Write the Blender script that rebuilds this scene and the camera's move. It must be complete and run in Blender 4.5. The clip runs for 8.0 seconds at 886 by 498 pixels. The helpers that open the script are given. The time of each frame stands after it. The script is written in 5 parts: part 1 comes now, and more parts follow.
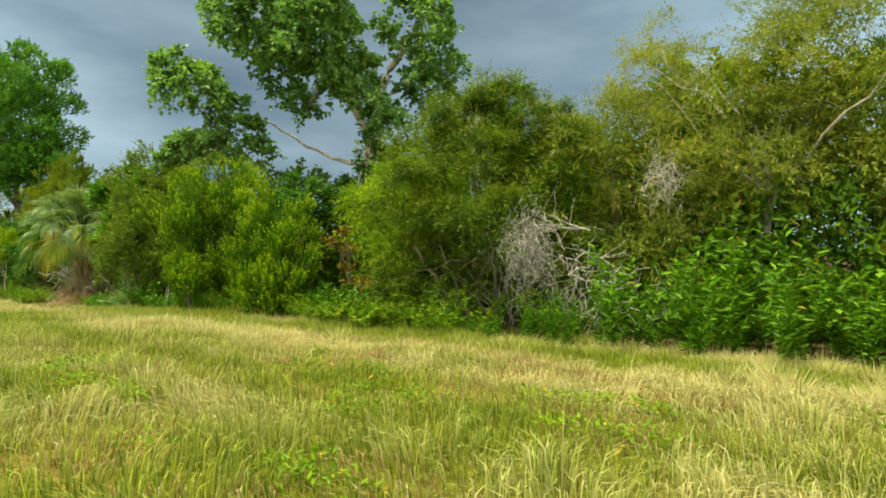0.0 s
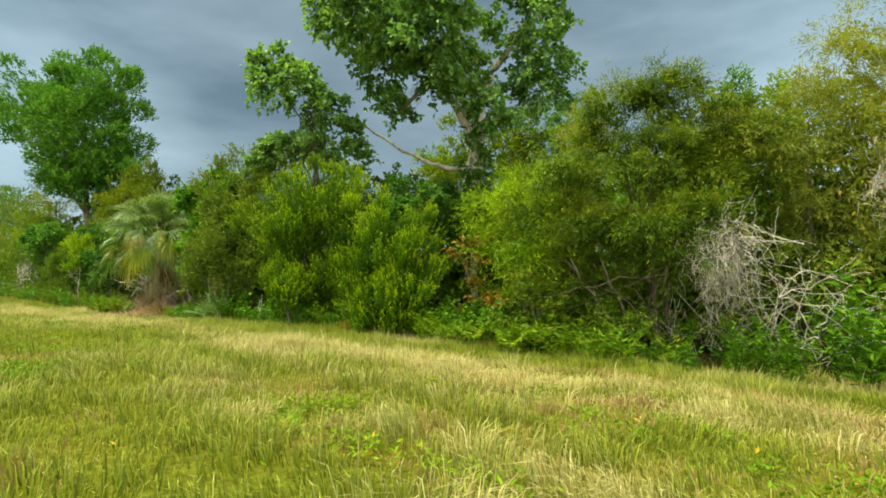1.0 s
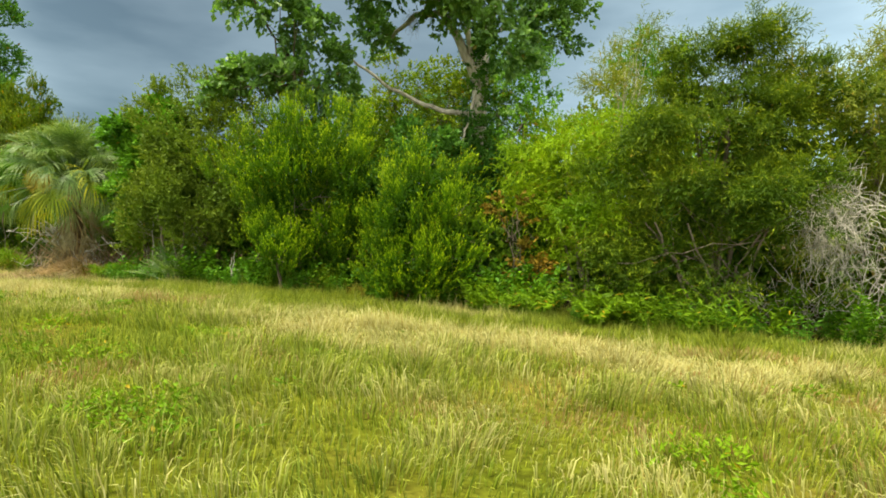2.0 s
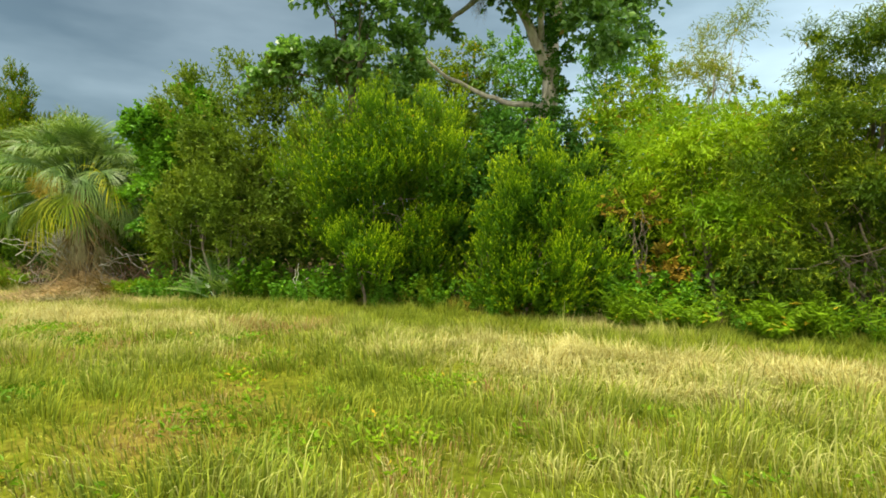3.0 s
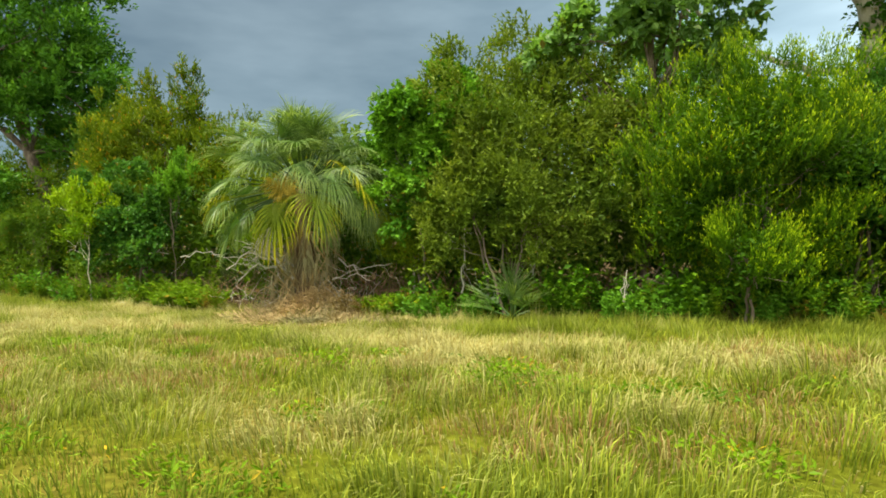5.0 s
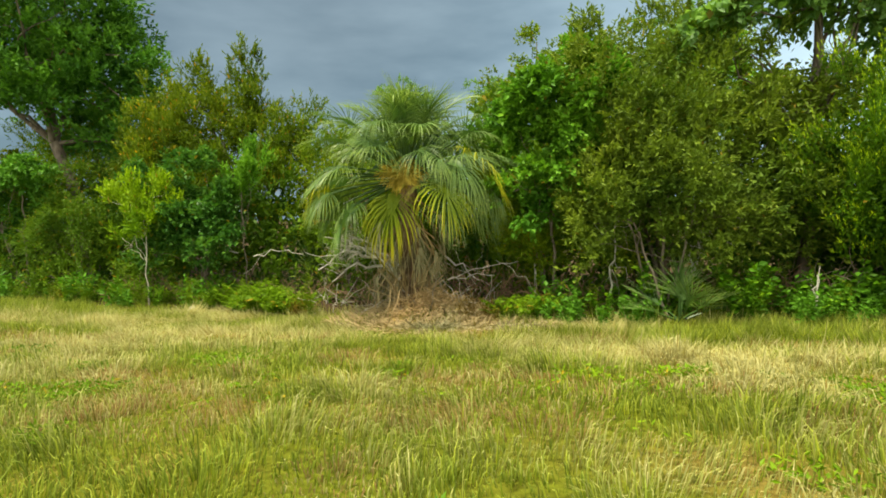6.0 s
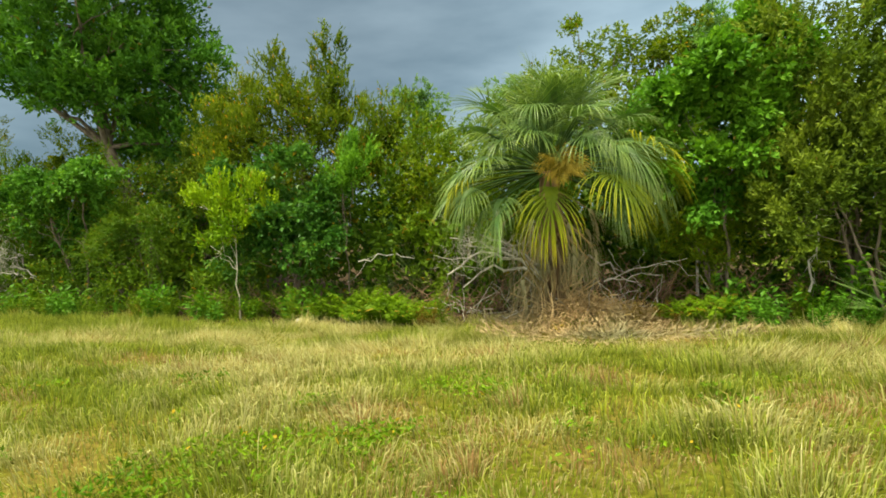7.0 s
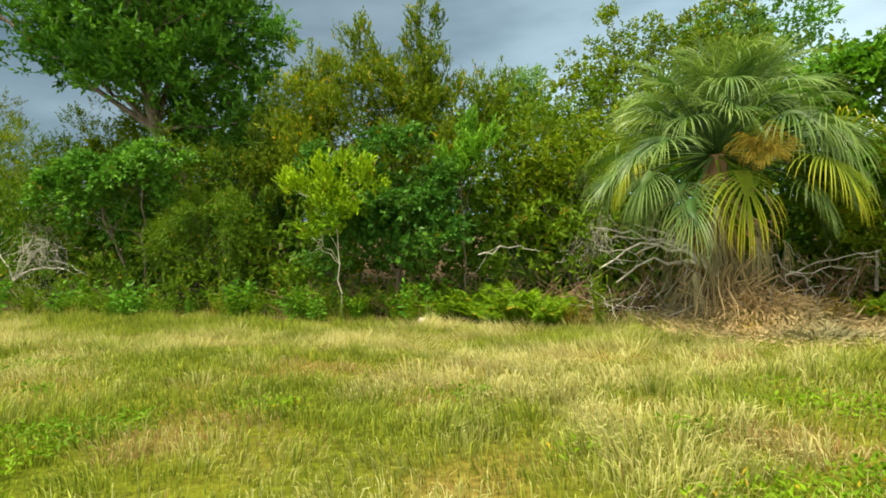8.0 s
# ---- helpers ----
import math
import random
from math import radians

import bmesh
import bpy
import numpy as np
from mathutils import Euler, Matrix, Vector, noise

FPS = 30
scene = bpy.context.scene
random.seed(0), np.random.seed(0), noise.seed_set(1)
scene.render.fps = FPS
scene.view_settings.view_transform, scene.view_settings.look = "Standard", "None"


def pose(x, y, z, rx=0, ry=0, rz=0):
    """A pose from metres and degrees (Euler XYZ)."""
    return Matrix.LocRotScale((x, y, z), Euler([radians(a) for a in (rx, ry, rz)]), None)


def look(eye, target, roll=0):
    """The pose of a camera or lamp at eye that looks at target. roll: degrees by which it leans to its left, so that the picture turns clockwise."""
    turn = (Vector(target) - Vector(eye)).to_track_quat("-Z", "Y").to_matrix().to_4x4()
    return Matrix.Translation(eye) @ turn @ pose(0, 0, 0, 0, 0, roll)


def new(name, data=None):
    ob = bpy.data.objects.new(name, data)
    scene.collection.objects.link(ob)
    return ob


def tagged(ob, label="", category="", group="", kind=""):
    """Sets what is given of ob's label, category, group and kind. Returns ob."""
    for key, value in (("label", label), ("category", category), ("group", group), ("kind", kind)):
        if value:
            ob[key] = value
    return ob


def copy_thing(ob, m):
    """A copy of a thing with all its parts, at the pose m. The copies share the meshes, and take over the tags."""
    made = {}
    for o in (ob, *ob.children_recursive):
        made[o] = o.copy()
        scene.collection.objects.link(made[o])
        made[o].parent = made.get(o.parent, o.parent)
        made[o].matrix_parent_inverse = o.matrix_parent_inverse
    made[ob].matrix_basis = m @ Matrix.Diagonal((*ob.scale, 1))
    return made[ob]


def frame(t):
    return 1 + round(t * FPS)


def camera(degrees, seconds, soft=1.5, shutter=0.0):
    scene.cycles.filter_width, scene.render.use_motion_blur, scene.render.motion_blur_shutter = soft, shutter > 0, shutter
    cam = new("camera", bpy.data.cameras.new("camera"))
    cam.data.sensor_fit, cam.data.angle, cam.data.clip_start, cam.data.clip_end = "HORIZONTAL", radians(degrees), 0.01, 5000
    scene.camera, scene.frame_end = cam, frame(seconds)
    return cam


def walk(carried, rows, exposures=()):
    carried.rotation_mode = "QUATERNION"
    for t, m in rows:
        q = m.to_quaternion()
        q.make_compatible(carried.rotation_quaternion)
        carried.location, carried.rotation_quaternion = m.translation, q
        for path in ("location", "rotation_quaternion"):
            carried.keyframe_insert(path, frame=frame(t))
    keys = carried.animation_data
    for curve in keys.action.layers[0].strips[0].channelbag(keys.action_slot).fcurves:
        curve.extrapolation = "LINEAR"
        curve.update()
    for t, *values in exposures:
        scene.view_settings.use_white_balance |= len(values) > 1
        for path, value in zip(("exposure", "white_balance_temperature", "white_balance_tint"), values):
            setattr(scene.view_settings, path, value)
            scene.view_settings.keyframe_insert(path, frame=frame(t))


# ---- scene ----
cam = camera(79.2, 8.0, soft=1.75)
PATH = [
    (0, (0.004, 0.038, 1.601), (-1.085, 1.715, 1.615), -0.1),
    (0.5, (-1.292, -0.115, 1.67), (-2.438, 1.522, 1.75), 1.1),
    (1, (-2.654, -0.165, 1.62), (-3.831, 1.452, 1.678), 0.8),
    (1.2, (-3.26, -0.107, 1.592), (-4.385, 1.547, 1.628), 0.2),
    (2.3, (-7.103, -0.519, 1.802), (-7.825, 1.34, 1.646), 3.0),
    (2.5, (-7.761, -0.462, 1.772), (-8.452, 1.409, 1.625), 3.0),
    (3, (-9.198, -0.37, 1.8), (-9.842, 1.518, 1.663), 1.0),
    (3.5, (-10.664, -0.268, 1.726), (-11.285, 1.631, 1.635), -0.7),
    (4, (-12.105, -0.218, 1.697), (-12.781, 1.664, 1.661), -1.5),
    (4.5, (-13.538, -0.226, 1.62), (-14.281, 1.629, 1.548), -0.9),
    (4.7, (-14.115, -0.232, 1.588), (-14.873, 1.616, 1.498), -0.7),
    (5.8, (-17.408, -0.284, 1.526), (-18.088, 1.593, 1.397), -0.5),
    (6, (-17.991, -0.202, 1.508), (-18.669, 1.676, 1.392), -0.9),
    (6.5, (-19.439, -0.126, 1.492), (-20.112, 1.755, 1.391), -1.9),
    (7, (-20.876, -0.078, 1.468), (-21.536, 1.807, 1.364), -2.4),
    (7.5, (-22.348, -0.021, 1.432), (-22.957, 1.879, 1.292), -2.1),
    (8, (-23.946, -0.047, 1.457), (-24.519, 1.865, 1.333), -2.2),
]
walk(cam, [(t, look(eye, target, roll)) for t, eye, target, roll in PATH],
     exposures=[(0, 0.16), (1.2, 0.18), (3.0, 0.25), (4.5, 0.24), (6.0, 0.12), (6.5, 0.12), (8.0, 0.18)])

rng = np.random.default_rng(7)

# ---- sky and sun ----
SUN_ELEVATION, SUN_AZIMUTH = radians(69), radians(212)
world = bpy.data.worlds.new("overcast_sky")
scene.world = world
world.use_nodes = True
wn, wl = world.node_tree.nodes, world.node_tree.links
wn.clear()
w_out, w_bg = wn.new("ShaderNodeOutputWorld"), wn.new("ShaderNodeBackground")
w_sky = wn.new("ShaderNodeTexSky")
w_sky.sky_type, w_sky.sun_disc = "NISHITA", False
w_sky.sun_elevation, w_sky.sun_rotation = SUN_ELEVATION, SUN_AZIMUTH
w_sky.dust_density = 3.0
w_co, w_map = wn.new("ShaderNodeTexCoord"), wn.new("ShaderNodeMapping")
w_map.inputs["Scale"].default_value = (1.0, 1.0, 3.2)
w_noise = wn.new("ShaderNodeTexNoise")
w_noise.inputs["Scale"].default_value = 2.3
w_noise.inputs["Detail"].default_value = 5.0
w_noise.inputs["Roughness"].default_value = 0.5
w_ramp = wn.new("ShaderNodeValToRGB")
w_ramp.color_ramp.elements[0].position, w_ramp.color_ramp.elements[0].color = 0.34, (0.185, 0.30, 0.365, 1)
w_ramp.color_ramp.elements[1].position, w_ramp.color_ramp.elements[1].color = 0.70, (0.53, 0.71, 0.80, 1)
# the storm cloud hangs beyond the thicket; the sky clears towards the sun
w_dot = wn.new("ShaderNodeVectorMath")
w_dot.operation = "DOT_PRODUCT"
w_dot.inputs[1].default_value = (-0.63, 0.72, 0.29)
w_clear = wn.new("ShaderNodeMapRange")
w_clear.inputs["From Min"].default_value, w_clear.inputs["From Max"].default_value = -0.6, 0.985
w_clear.inputs["To Min"].default_value, w_clear.inputs["To Max"].default_value = 3.2, 0.48
w_dim = wn.new("ShaderNodeVectorMath")
w_dim.operation = "SCALE"
w_gain = wn.new("ShaderNodeMix")
w_gain.data_type, w_gain.blend_type = "RGBA", "ADD"
w_gain.inputs["Factor"].default_value = 0.02
wl.new(w_co.outputs["Generated"], w_map.inputs["Vector"])
wl.new(w_map.outputs["Vector"], w_noise.inputs["Vector"])
wl.new(w_noise.outputs["Fac"], w_ramp.inputs["Fac"])
wl.new(w_co.outputs["Generated"], w_dot.inputs[0])
wl.new(w_dot.outputs["Value"], w_clear.inputs["Value"])
# away from the storm the cloud is bright and neutral in colour
w_away, w_tint = wn.new("ShaderNodeMapRange"), wn.new("ShaderNodeMix")
w_away.inputs["From Min"].default_value, w_away.inputs["From Max"].default_value = -0.1, 0.65
w_away.inputs["To Min"].default_value, w_away.inputs["To Max"].default_value = 0.85, 0.0
w_tint.data_type = "RGBA"
w_tint.inputs["B"].default_value = (0.53, 0.50, 0.41, 1)
wl.new(w_dot.outputs["Value"], w_away.inputs["Value"])
wl.new(w_away.outputs["Result"], w_tint.inputs["Factor"])
wl.new(w_ramp.outputs["Color"], w_tint.inputs["A"])
wl.new(w_tint.outputs["Result"], w_dim.inputs[0])
wl.new(w_clear.outputs["Result"], w_dim.inputs["Scale"])
w_sep, w_low, w_hor = wn.new("ShaderNodeSeparateXYZ"), wn.new("ShaderNodeMapRange"), wn.new("ShaderNodeVectorMath")
w_hor.operation = "SCALE"
w_low.interpolation_type = "SMOOTHSTEP"
w_low.inputs["From Min"].default_value, w_low.inputs["From Max"].default_value = 0.12, 0.34
w_low.inputs["To Min"].default_value, w_low.inputs["To Max"].default_value = 1.28, 1.0
wl.new(w_co.outputs["Generated"], w_sep.inputs["Vector"])
wl.new(w_sep.outputs["Z"], w_low.inputs["Value"])
wl.new(w_dim.outputs["Vector"], w_hor.inputs[0])
wl.new(w_low.outputs["Result"], w_hor.inputs["Scale"])
wl.new(w_hor.outputs["Vector"], w_gain.inputs["A"])
wl.new(w_sky.outputs["Color"], w_gain.inputs["B"])
wl.new(w_gain.outputs["Result"], w_bg.inputs["Color"])
w_bg.inputs["Strength"].default_value = 1.0
wl.new(w_bg.outputs["Background"], w_out.inputs["Surface"])

sun = new("sun", bpy.data.lights.new("sun", "SUN"))
sun.data.energy, sun.data.angle, sun.data.color = 8.8, radians(16), (1.0, 0.92, 0.70)
sun_dir = Vector((math.sin(SUN_AZIMUTH) * math.cos(SUN_ELEVATION), math.cos(SUN_AZIMUTH) * math.cos(SUN_ELEVATION), math.sin(SUN_ELEVATION)))
sun.matrix_world = look(sun_dir * 50, (0, 0, 0))


# ---- materials ----
def material(name):
    m = bpy.data.materials.new(name)
    m.use_nodes = True
    n = m.node_tree.nodes
    return m, n, m.node_tree.links, n["Principled BSDF"], n["Material Output"]


def ramp_node(n, stops):
    r = n.new("ShaderNodeValToRGB")
    e = r.color_ramp.elements
    while len(e) < len(stops):
        e.new(0.5)
    for el, (p, c) in zip(e, stops):
        el.position, el.color = p, (*c, 1)
    return r


def mix_node(n, l, kind, fac, a, b):
    m = n.new("ShaderNodeMix")
    m.data_type, m.blend_type = "RGBA", kind
    for sock, v in (("Factor", fac), ("A", a), ("B", b)):
        if isinstance(v, (int, float)):
            m.inputs[sock].default_value = v
        elif isinstance(v, tuple):
            m.inputs[sock].default_value = (*v, 1)
        else:
            l.new(v, m.inputs[sock])
    return m.outputs["Result"]


def leaf_material(name, dark, mid, light, old=(0.22, 0.16, 0.04), old_part=0.03, rough=0.5, through_light=0.28, patch=0.7, tips=0.0, blue=0.4, gloss=0.10, even=0.3):
    """Leaves: a tone of its own for each leaf, slow drifts of tone over the crown, a few old leaves, light shining through."""
    m, n, l, b, out = material(name)
    dark, mid, light, old = [(1.12 * c[0], 1.2 * c[1], blue * c[2]) for c in (dark, mid, light, old)]
    dark, light = [tuple(even * q + (1 - even) * p for p, q in zip(c, mid)) for c in (dark, light)]
    geo, co = n.new("ShaderNodeNewGeometry"), n.new("ShaderNodeTexCoord")
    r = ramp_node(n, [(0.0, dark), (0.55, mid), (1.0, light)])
    # leaves towards a shoot's end are younger and lighter; the darkest carry painted inner shade
    uv, sep, young, leaf_tone = n.new("ShaderNodeUVMap"), n.new("ShaderNodeSeparateXYZ"), n.new("ShaderNodeMath"), n.new("ShaderNodeMath")
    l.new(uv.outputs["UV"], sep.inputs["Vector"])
    young.operation, leaf_tone.operation = "MULTIPLY", "MULTIPLY_ADD"
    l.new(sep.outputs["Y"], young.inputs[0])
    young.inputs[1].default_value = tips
    l.new(geo.outputs["Random Per Island"], leaf_tone.inputs[0])
    leaf_tone.inputs[1].default_value = (1.0 - tips) * 0.85
    l.new(young.outputs["Value"], leaf_tone.inputs[2])
    l.new(leaf_tone.outputs["Value"], r.inputs["Fac"])
    noise_tex = n.new("ShaderNodeTexNoise")
    noise_tex.inputs["Scale"].default_value = patch
    noise_tex.inputs["Detail"].default_value = 3.0
    l.new(co.outputs["Object"], noise_tex.inputs["Vector"])
    tone = ramp_node(n, [(0.32, (0.55, 0.66, 0.6)), (0.68, (1.34, 1.2, 1.0))])
    l.new(noise_tex.outputs["Fac"], tone.inputs["Fac"])
    withered = n.new("ShaderNodeMath")
    withered.operation = "GREATER_THAN"
    withered.inputs[1].default_value = 1.0 - old_part
    l.new(geo.outputs["Random Per Island"], withered.inputs[0])
    whole = mix_node(n, l, "MIX", withered.outputs["Value"], r.outputs["Color"], old)
    col = mix_node(n, l, "MULTIPLY", 1.0, whole, tone.outputs["Color"])
    l.new(col, b.inputs["Base Color"])
    b.inputs["Roughness"].default_value = rough
    b.inputs["Specular IOR Level"].default_value = gloss
    tr, mx = n.new("ShaderNodeBsdfTranslucent"), n.new("ShaderNodeMixShader")
    l.new(mix_node(n, l, "MULTIPLY", 1.0, col, (1.25, 1.3, 0.6)), tr.inputs["Color"])
    mx.inputs["Fac"].default_value = through_light
    l.new(b.outputs["BSDF"], mx.inputs[1])
    l.new(tr.outputs["BSDF"], mx.inputs[2])
    l.new(mx.outputs["Shader"], out.inputs["Surface"])
    return m


def bark_material(name, dark, light, scale=9.0, rough=0.85):
    m, n, l, b, out = material(name)
    co, mp = n.new("ShaderNodeTexCoord"), n.new("ShaderNodeMapping")
    mp.inputs["Scale"].default_value = (1, 1, 0.35)
    l.new(co.outputs["Object"], mp.inputs["Vector"])
    a = n.new("ShaderNodeTexNoise")
    a.inputs["Scale"].default_value, a.inputs["Detail"].default_value = scale, 6.0
    l.new(mp.outputs["Vector"], a.inputs["Vector"])
    big = n.new("ShaderNodeTexNoise")
    big.inputs["Scale"].default_value = 1.4
    l.new(co.outputs["Object"], big.inputs["Vector"])
    r = ramp_node(n, [(0.32, dark), (0.68, light)])
    l.new(a.outputs["Fac"], r.inputs["Fac"])
    t = ramp_node(n, [(0.35, (0.7, 0.72, 0.66)), (0.65, (1.1, 1.08, 1.05))])
    l.new(big.outputs["Fac"], t.inputs["Fac"])
    l.new(mix_node(n, l, "MULTIPLY", 1.0, r.outputs["Color"], t.outputs["Color"]), b.inputs["Base Color"])
    bump = n.new("ShaderNodeBump")
    bump.inputs["Strength"].default_value, bump.inputs["Distance"].default_value = 0.7, 0.02
    l.new(a.outputs["Fac"], bump.inputs["Height"])
    l.new(bump.outputs["Normal"], b.inputs["Normal"])
    b.inputs["Roughness"].default_value = rough
    return m


def grass_material(name):
    """Blades: from lush green to pale straw by how dry each is, paler towards the tip, brown at the root."""
    m, n, l, b, out = material(name)
    geo, uv, sep = n.new("ShaderNodeNewGeometry"), n.new("ShaderNodeUVMap"), n.new("ShaderNodeSeparateXYZ")
    l.new(uv.outputs["UV"], sep.inputs["Vector"])
    green = ramp_node(n, [(0.0, (0.045, 0.10, 0.001)), (0.5, (0.15, 0.25, 0.002)), (1.0, (0.40, 0.46, 0.005))])
    straw = ramp_node(n, [(0.0, (0.36, 0.26, 0.07)), (0.22, (0.50, 0.46, 0.15)), (1.0, (0.66, 0.62, 0.29))])
    l.new(geo.outputs["Random Per Island"], green.inputs["Fac"])
    l.new(geo.outputs["Random Per Island"], straw.inputs["Fac"])
    tip = n.new("ShaderNodeMath")
    tip.operation, tip.use_clamp = "MULTIPLY_ADD", True
    l.new(sep.outputs["Y"], tip.inputs[0])
    tip.inputs[1].default_value = 0.28
    l.new(sep.outputs["X"], tip.inputs[2])
    col = mix_node(n, l, "MIX", tip.outputs["Value"], green.outputs["Color"], straw.outputs["Color"])
    # past full straw the blades are dead and red-brown
    dead = n.new("ShaderNodeMapRange")
    dead.inputs["From Min"].default_value, dead.inputs["From Max"].default_value = 1.0, 1.5
    l.new(sep.outputs["X"], dead.inputs["Value"])
    col = mix_node(n, l, "MIX", dead.outputs["Result"], col, (0.33, 0.19, 0.075))
    # old thatch clings to the foot of each blade
    thatch = n.new("ShaderNodeMapRange")
    thatch.inputs["From Min"].default_value, thatch.inputs["From Max"].default_value = 0.0, 0.7
    thatch.inputs["To Min"].default_value, thatch.inputs["To Max"].default_value = 0.4, 0.0
    l.new(sep.outputs["Y"], thatch.inputs["Value"])
    col = mix_node(n, l, "MIX", thatch.outputs["Result"], col, (0.19, 0.175, 0.02))
    l.new(col, b.inputs["Base Color"])
    b.inputs["Roughness"].default_value, b.inputs["Specular IOR Level"].default_value = 0.75, 0.06
    tr, mx = n.new("ShaderNodeBsdfTranslucent"), n.new("ShaderNodeMixShader")
    l.new(col, tr.inputs["Color"])
    mx.inputs["Fac"].default_value = 0.48
    l.new(b.outputs["BSDF"], mx.inputs[1])
    l.new(tr.outputs["BSDF"], mx.inputs[2])
    l.new(mx.outputs["Shader"], out.inputs["Surface"])
    return m


def ground_material(name):
    m, n, l, b, out = material(name)
    co = n.new("ShaderNodeTexCoord")
    a, c = n.new("ShaderNodeTexNoise"), n.new("ShaderNodeTexNoise")
    a.inputs["Scale"].default_value, a.inputs["Detail"].default_value = 0.6, 6.0
    c.inputs["Scale"].default_value, c.inputs["Detail"].default_value = 14.0, 5.0
    l.new(co.outputs["Object"], a.inputs["Vector"])
    l.new(co.outputs["Object"], c.inputs["Vector"])
    r = ramp_node(n, [(0.30, (0.065, 0.09, 0.005)), (0.52, (0.105, 0.115, 0.010)), (0.72, (0.17, 0.125, 0.03))])
    l.new(a.outputs["Fac"], r.inputs["Fac"])
    t = ramp_node(n, [(0.3, (0.55, 0.52, 0.5)), (0.7, (1.2, 1.2, 1.1))])
    l.new(c.outputs["Fac"], t.inputs["Fac"])
    # leaf litter instead of turf under the thicket
    sep, edge = n.new("ShaderNodeSeparateXYZ"), n.new("ShaderNodeMapRange")
    l.new(co.outputs["Object"], sep.inputs["Vector"])
    wob = n.new("ShaderNodeMath")
    wob.operation = "ADD"
    l.new(sep.outputs["Y"], wob.inputs[0])
    l.new(a.outputs["Fac"], wob.inputs[1])
    edge.inputs["From Min"].default_value, edge.inputs["From Max"].default_value = 9.2, 9.8
    l.new(wob.outputs["Value"], edge.inputs["Value"])
    litter = ramp_node(n, [(0.3, (0.032, 0.024, 0.013)), (0.7, (0.095, 0.065, 0.034))])
    l.new(c.outputs["Fac"], litter.inputs["Fac"])
    turf = mix_node(n, l, "MULTIPLY", 1.0, r.outputs["Color"], t.outputs["Color"])
    l.new(mix_node(n, l, "MIX", edge.outputs["Result"], turf, litter.outputs["Color"]), b.inputs["Base Color"])
    bump = n.new("ShaderNodeBump")
    bump.inputs["Strength"].default_value, bump.inputs["Distance"].default_value = 0.8, 0.05
    l.new(c.outputs["Fac"], bump.inputs["Height"])
    l.new(bump.outputs["Normal"], b.inputs["Normal"])
    b.inputs["Roughness"].default_value, b.inputs["Specular IOR Level"].default_value = 0.95, 0.03
    return m


M_GROUND = ground_material("grassy_soil")
M_GRASS = grass_material("grass_blades")
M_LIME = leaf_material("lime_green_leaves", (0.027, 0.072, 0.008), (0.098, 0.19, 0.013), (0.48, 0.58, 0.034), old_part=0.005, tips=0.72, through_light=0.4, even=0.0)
M_OAK = leaf_material("glossy_tree_leaves", (0.055, 0.125, 0.035), (0.13, 0.24, 0.06), (0.29, 0.41, 0.11), rough=0.42, tips=0.3, through_light=0.42, blue=1.1, old_part=0.004, gloss=0.4)
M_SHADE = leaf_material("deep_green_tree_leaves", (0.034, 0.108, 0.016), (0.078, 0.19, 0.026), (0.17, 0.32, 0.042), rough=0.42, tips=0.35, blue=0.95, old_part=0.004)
M_OLIVE = leaf_material("olive_leaves", (0.062, 0.105, 0.010), (0.145, 0.21, 0.018), (0.29, 0.325, 0.035), tips=0.35)
M_HOLLY = leaf_material("olive_brown_leaves", (0.05, 0.088, 0.014), (0.115, 0.165, 0.028), (0.22, 0.27, 0.055), tips=0.3, old_part=0.006, blue=0.7)
M_DARK = leaf_material("dark_shrub_leaves", (0.042, 0.09, 0.014), (0.088, 0.155, 0.024), (0.18, 0.245, 0.04), tips=0.3)
M_PALE = leaf_material("pale_feathery_leaves", (0.095, 0.125, 0.03), (0.185, 0.215, 0.06), (0.32, 0.335, 0.12), old=(0.36, 0.25, 0.08), tips=0.3, blue=0.55, even=0.6)
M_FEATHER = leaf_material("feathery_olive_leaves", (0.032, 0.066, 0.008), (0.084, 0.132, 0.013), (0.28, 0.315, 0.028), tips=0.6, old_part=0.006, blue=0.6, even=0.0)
M_FRESH = leaf_material("fresh_green_leaves", (0.046, 0.12, 0.014), (0.105, 0.235, 0.028), (0.21, 0.36, 0.05), old_part=0.005, tips=0.35, blue=0.7)
M_YELLOW = leaf_material("yellow_green_leaves", (0.09, 0.17, 0.013), (0.19, 0.295, 0.02), (0.35, 0.44, 0.04), old_part=0.02)
M_AMBER = leaf_material("amber_tinted_leaves", (0.05, 0.085, 0.012), (0.105, 0.155, 0.02), (0.27, 0.27, 0.03), old=(0.34, 0.20, 0.03), old_part=0.02, tips=0.5)
M_VINE = leaf_material("dark_vine_leaves", (0.03, 0.09, 0.03), (0.06, 0.15, 0.05), (0.14, 0.24, 0.07), rough=0.35, blue=0.5, old_part=0.01)
M_WEED = leaf_material("lush_weed_leaves", (0.026, 0.075, 0.008), (0.075, 0.17, 0.015), (0.19, 0.32, 0.03), old_part=0.01, even=0.0)
M_SOFT = leaf_material("soft_light_green_leaves", (0.09, 0.165, 0.012), (0.20, 0.305, 0.02), (0.34, 0.43, 0.035), tips=0.35)
M_FERN = leaf_material("fern_leaves", (0.065, 0.125, 0.010), (0.145, 0.235, 0.018), (0.27, 0.36, 0.03), old=(0.35, 0.24, 0.05), old_part=0.03, tips=0.35)
M_FROND = leaf_material("palm_frond_green", (0.027, 0.063, 0.029), (0.076, 0.135, 0.06), (0.26, 0.335, 0.155), old=(0.26, 0.28, 0.07), old_part=0.05, rough=0.42, patch=1.6, tips=0.40, blue=0.7, gloss=0.3, even=0.0)
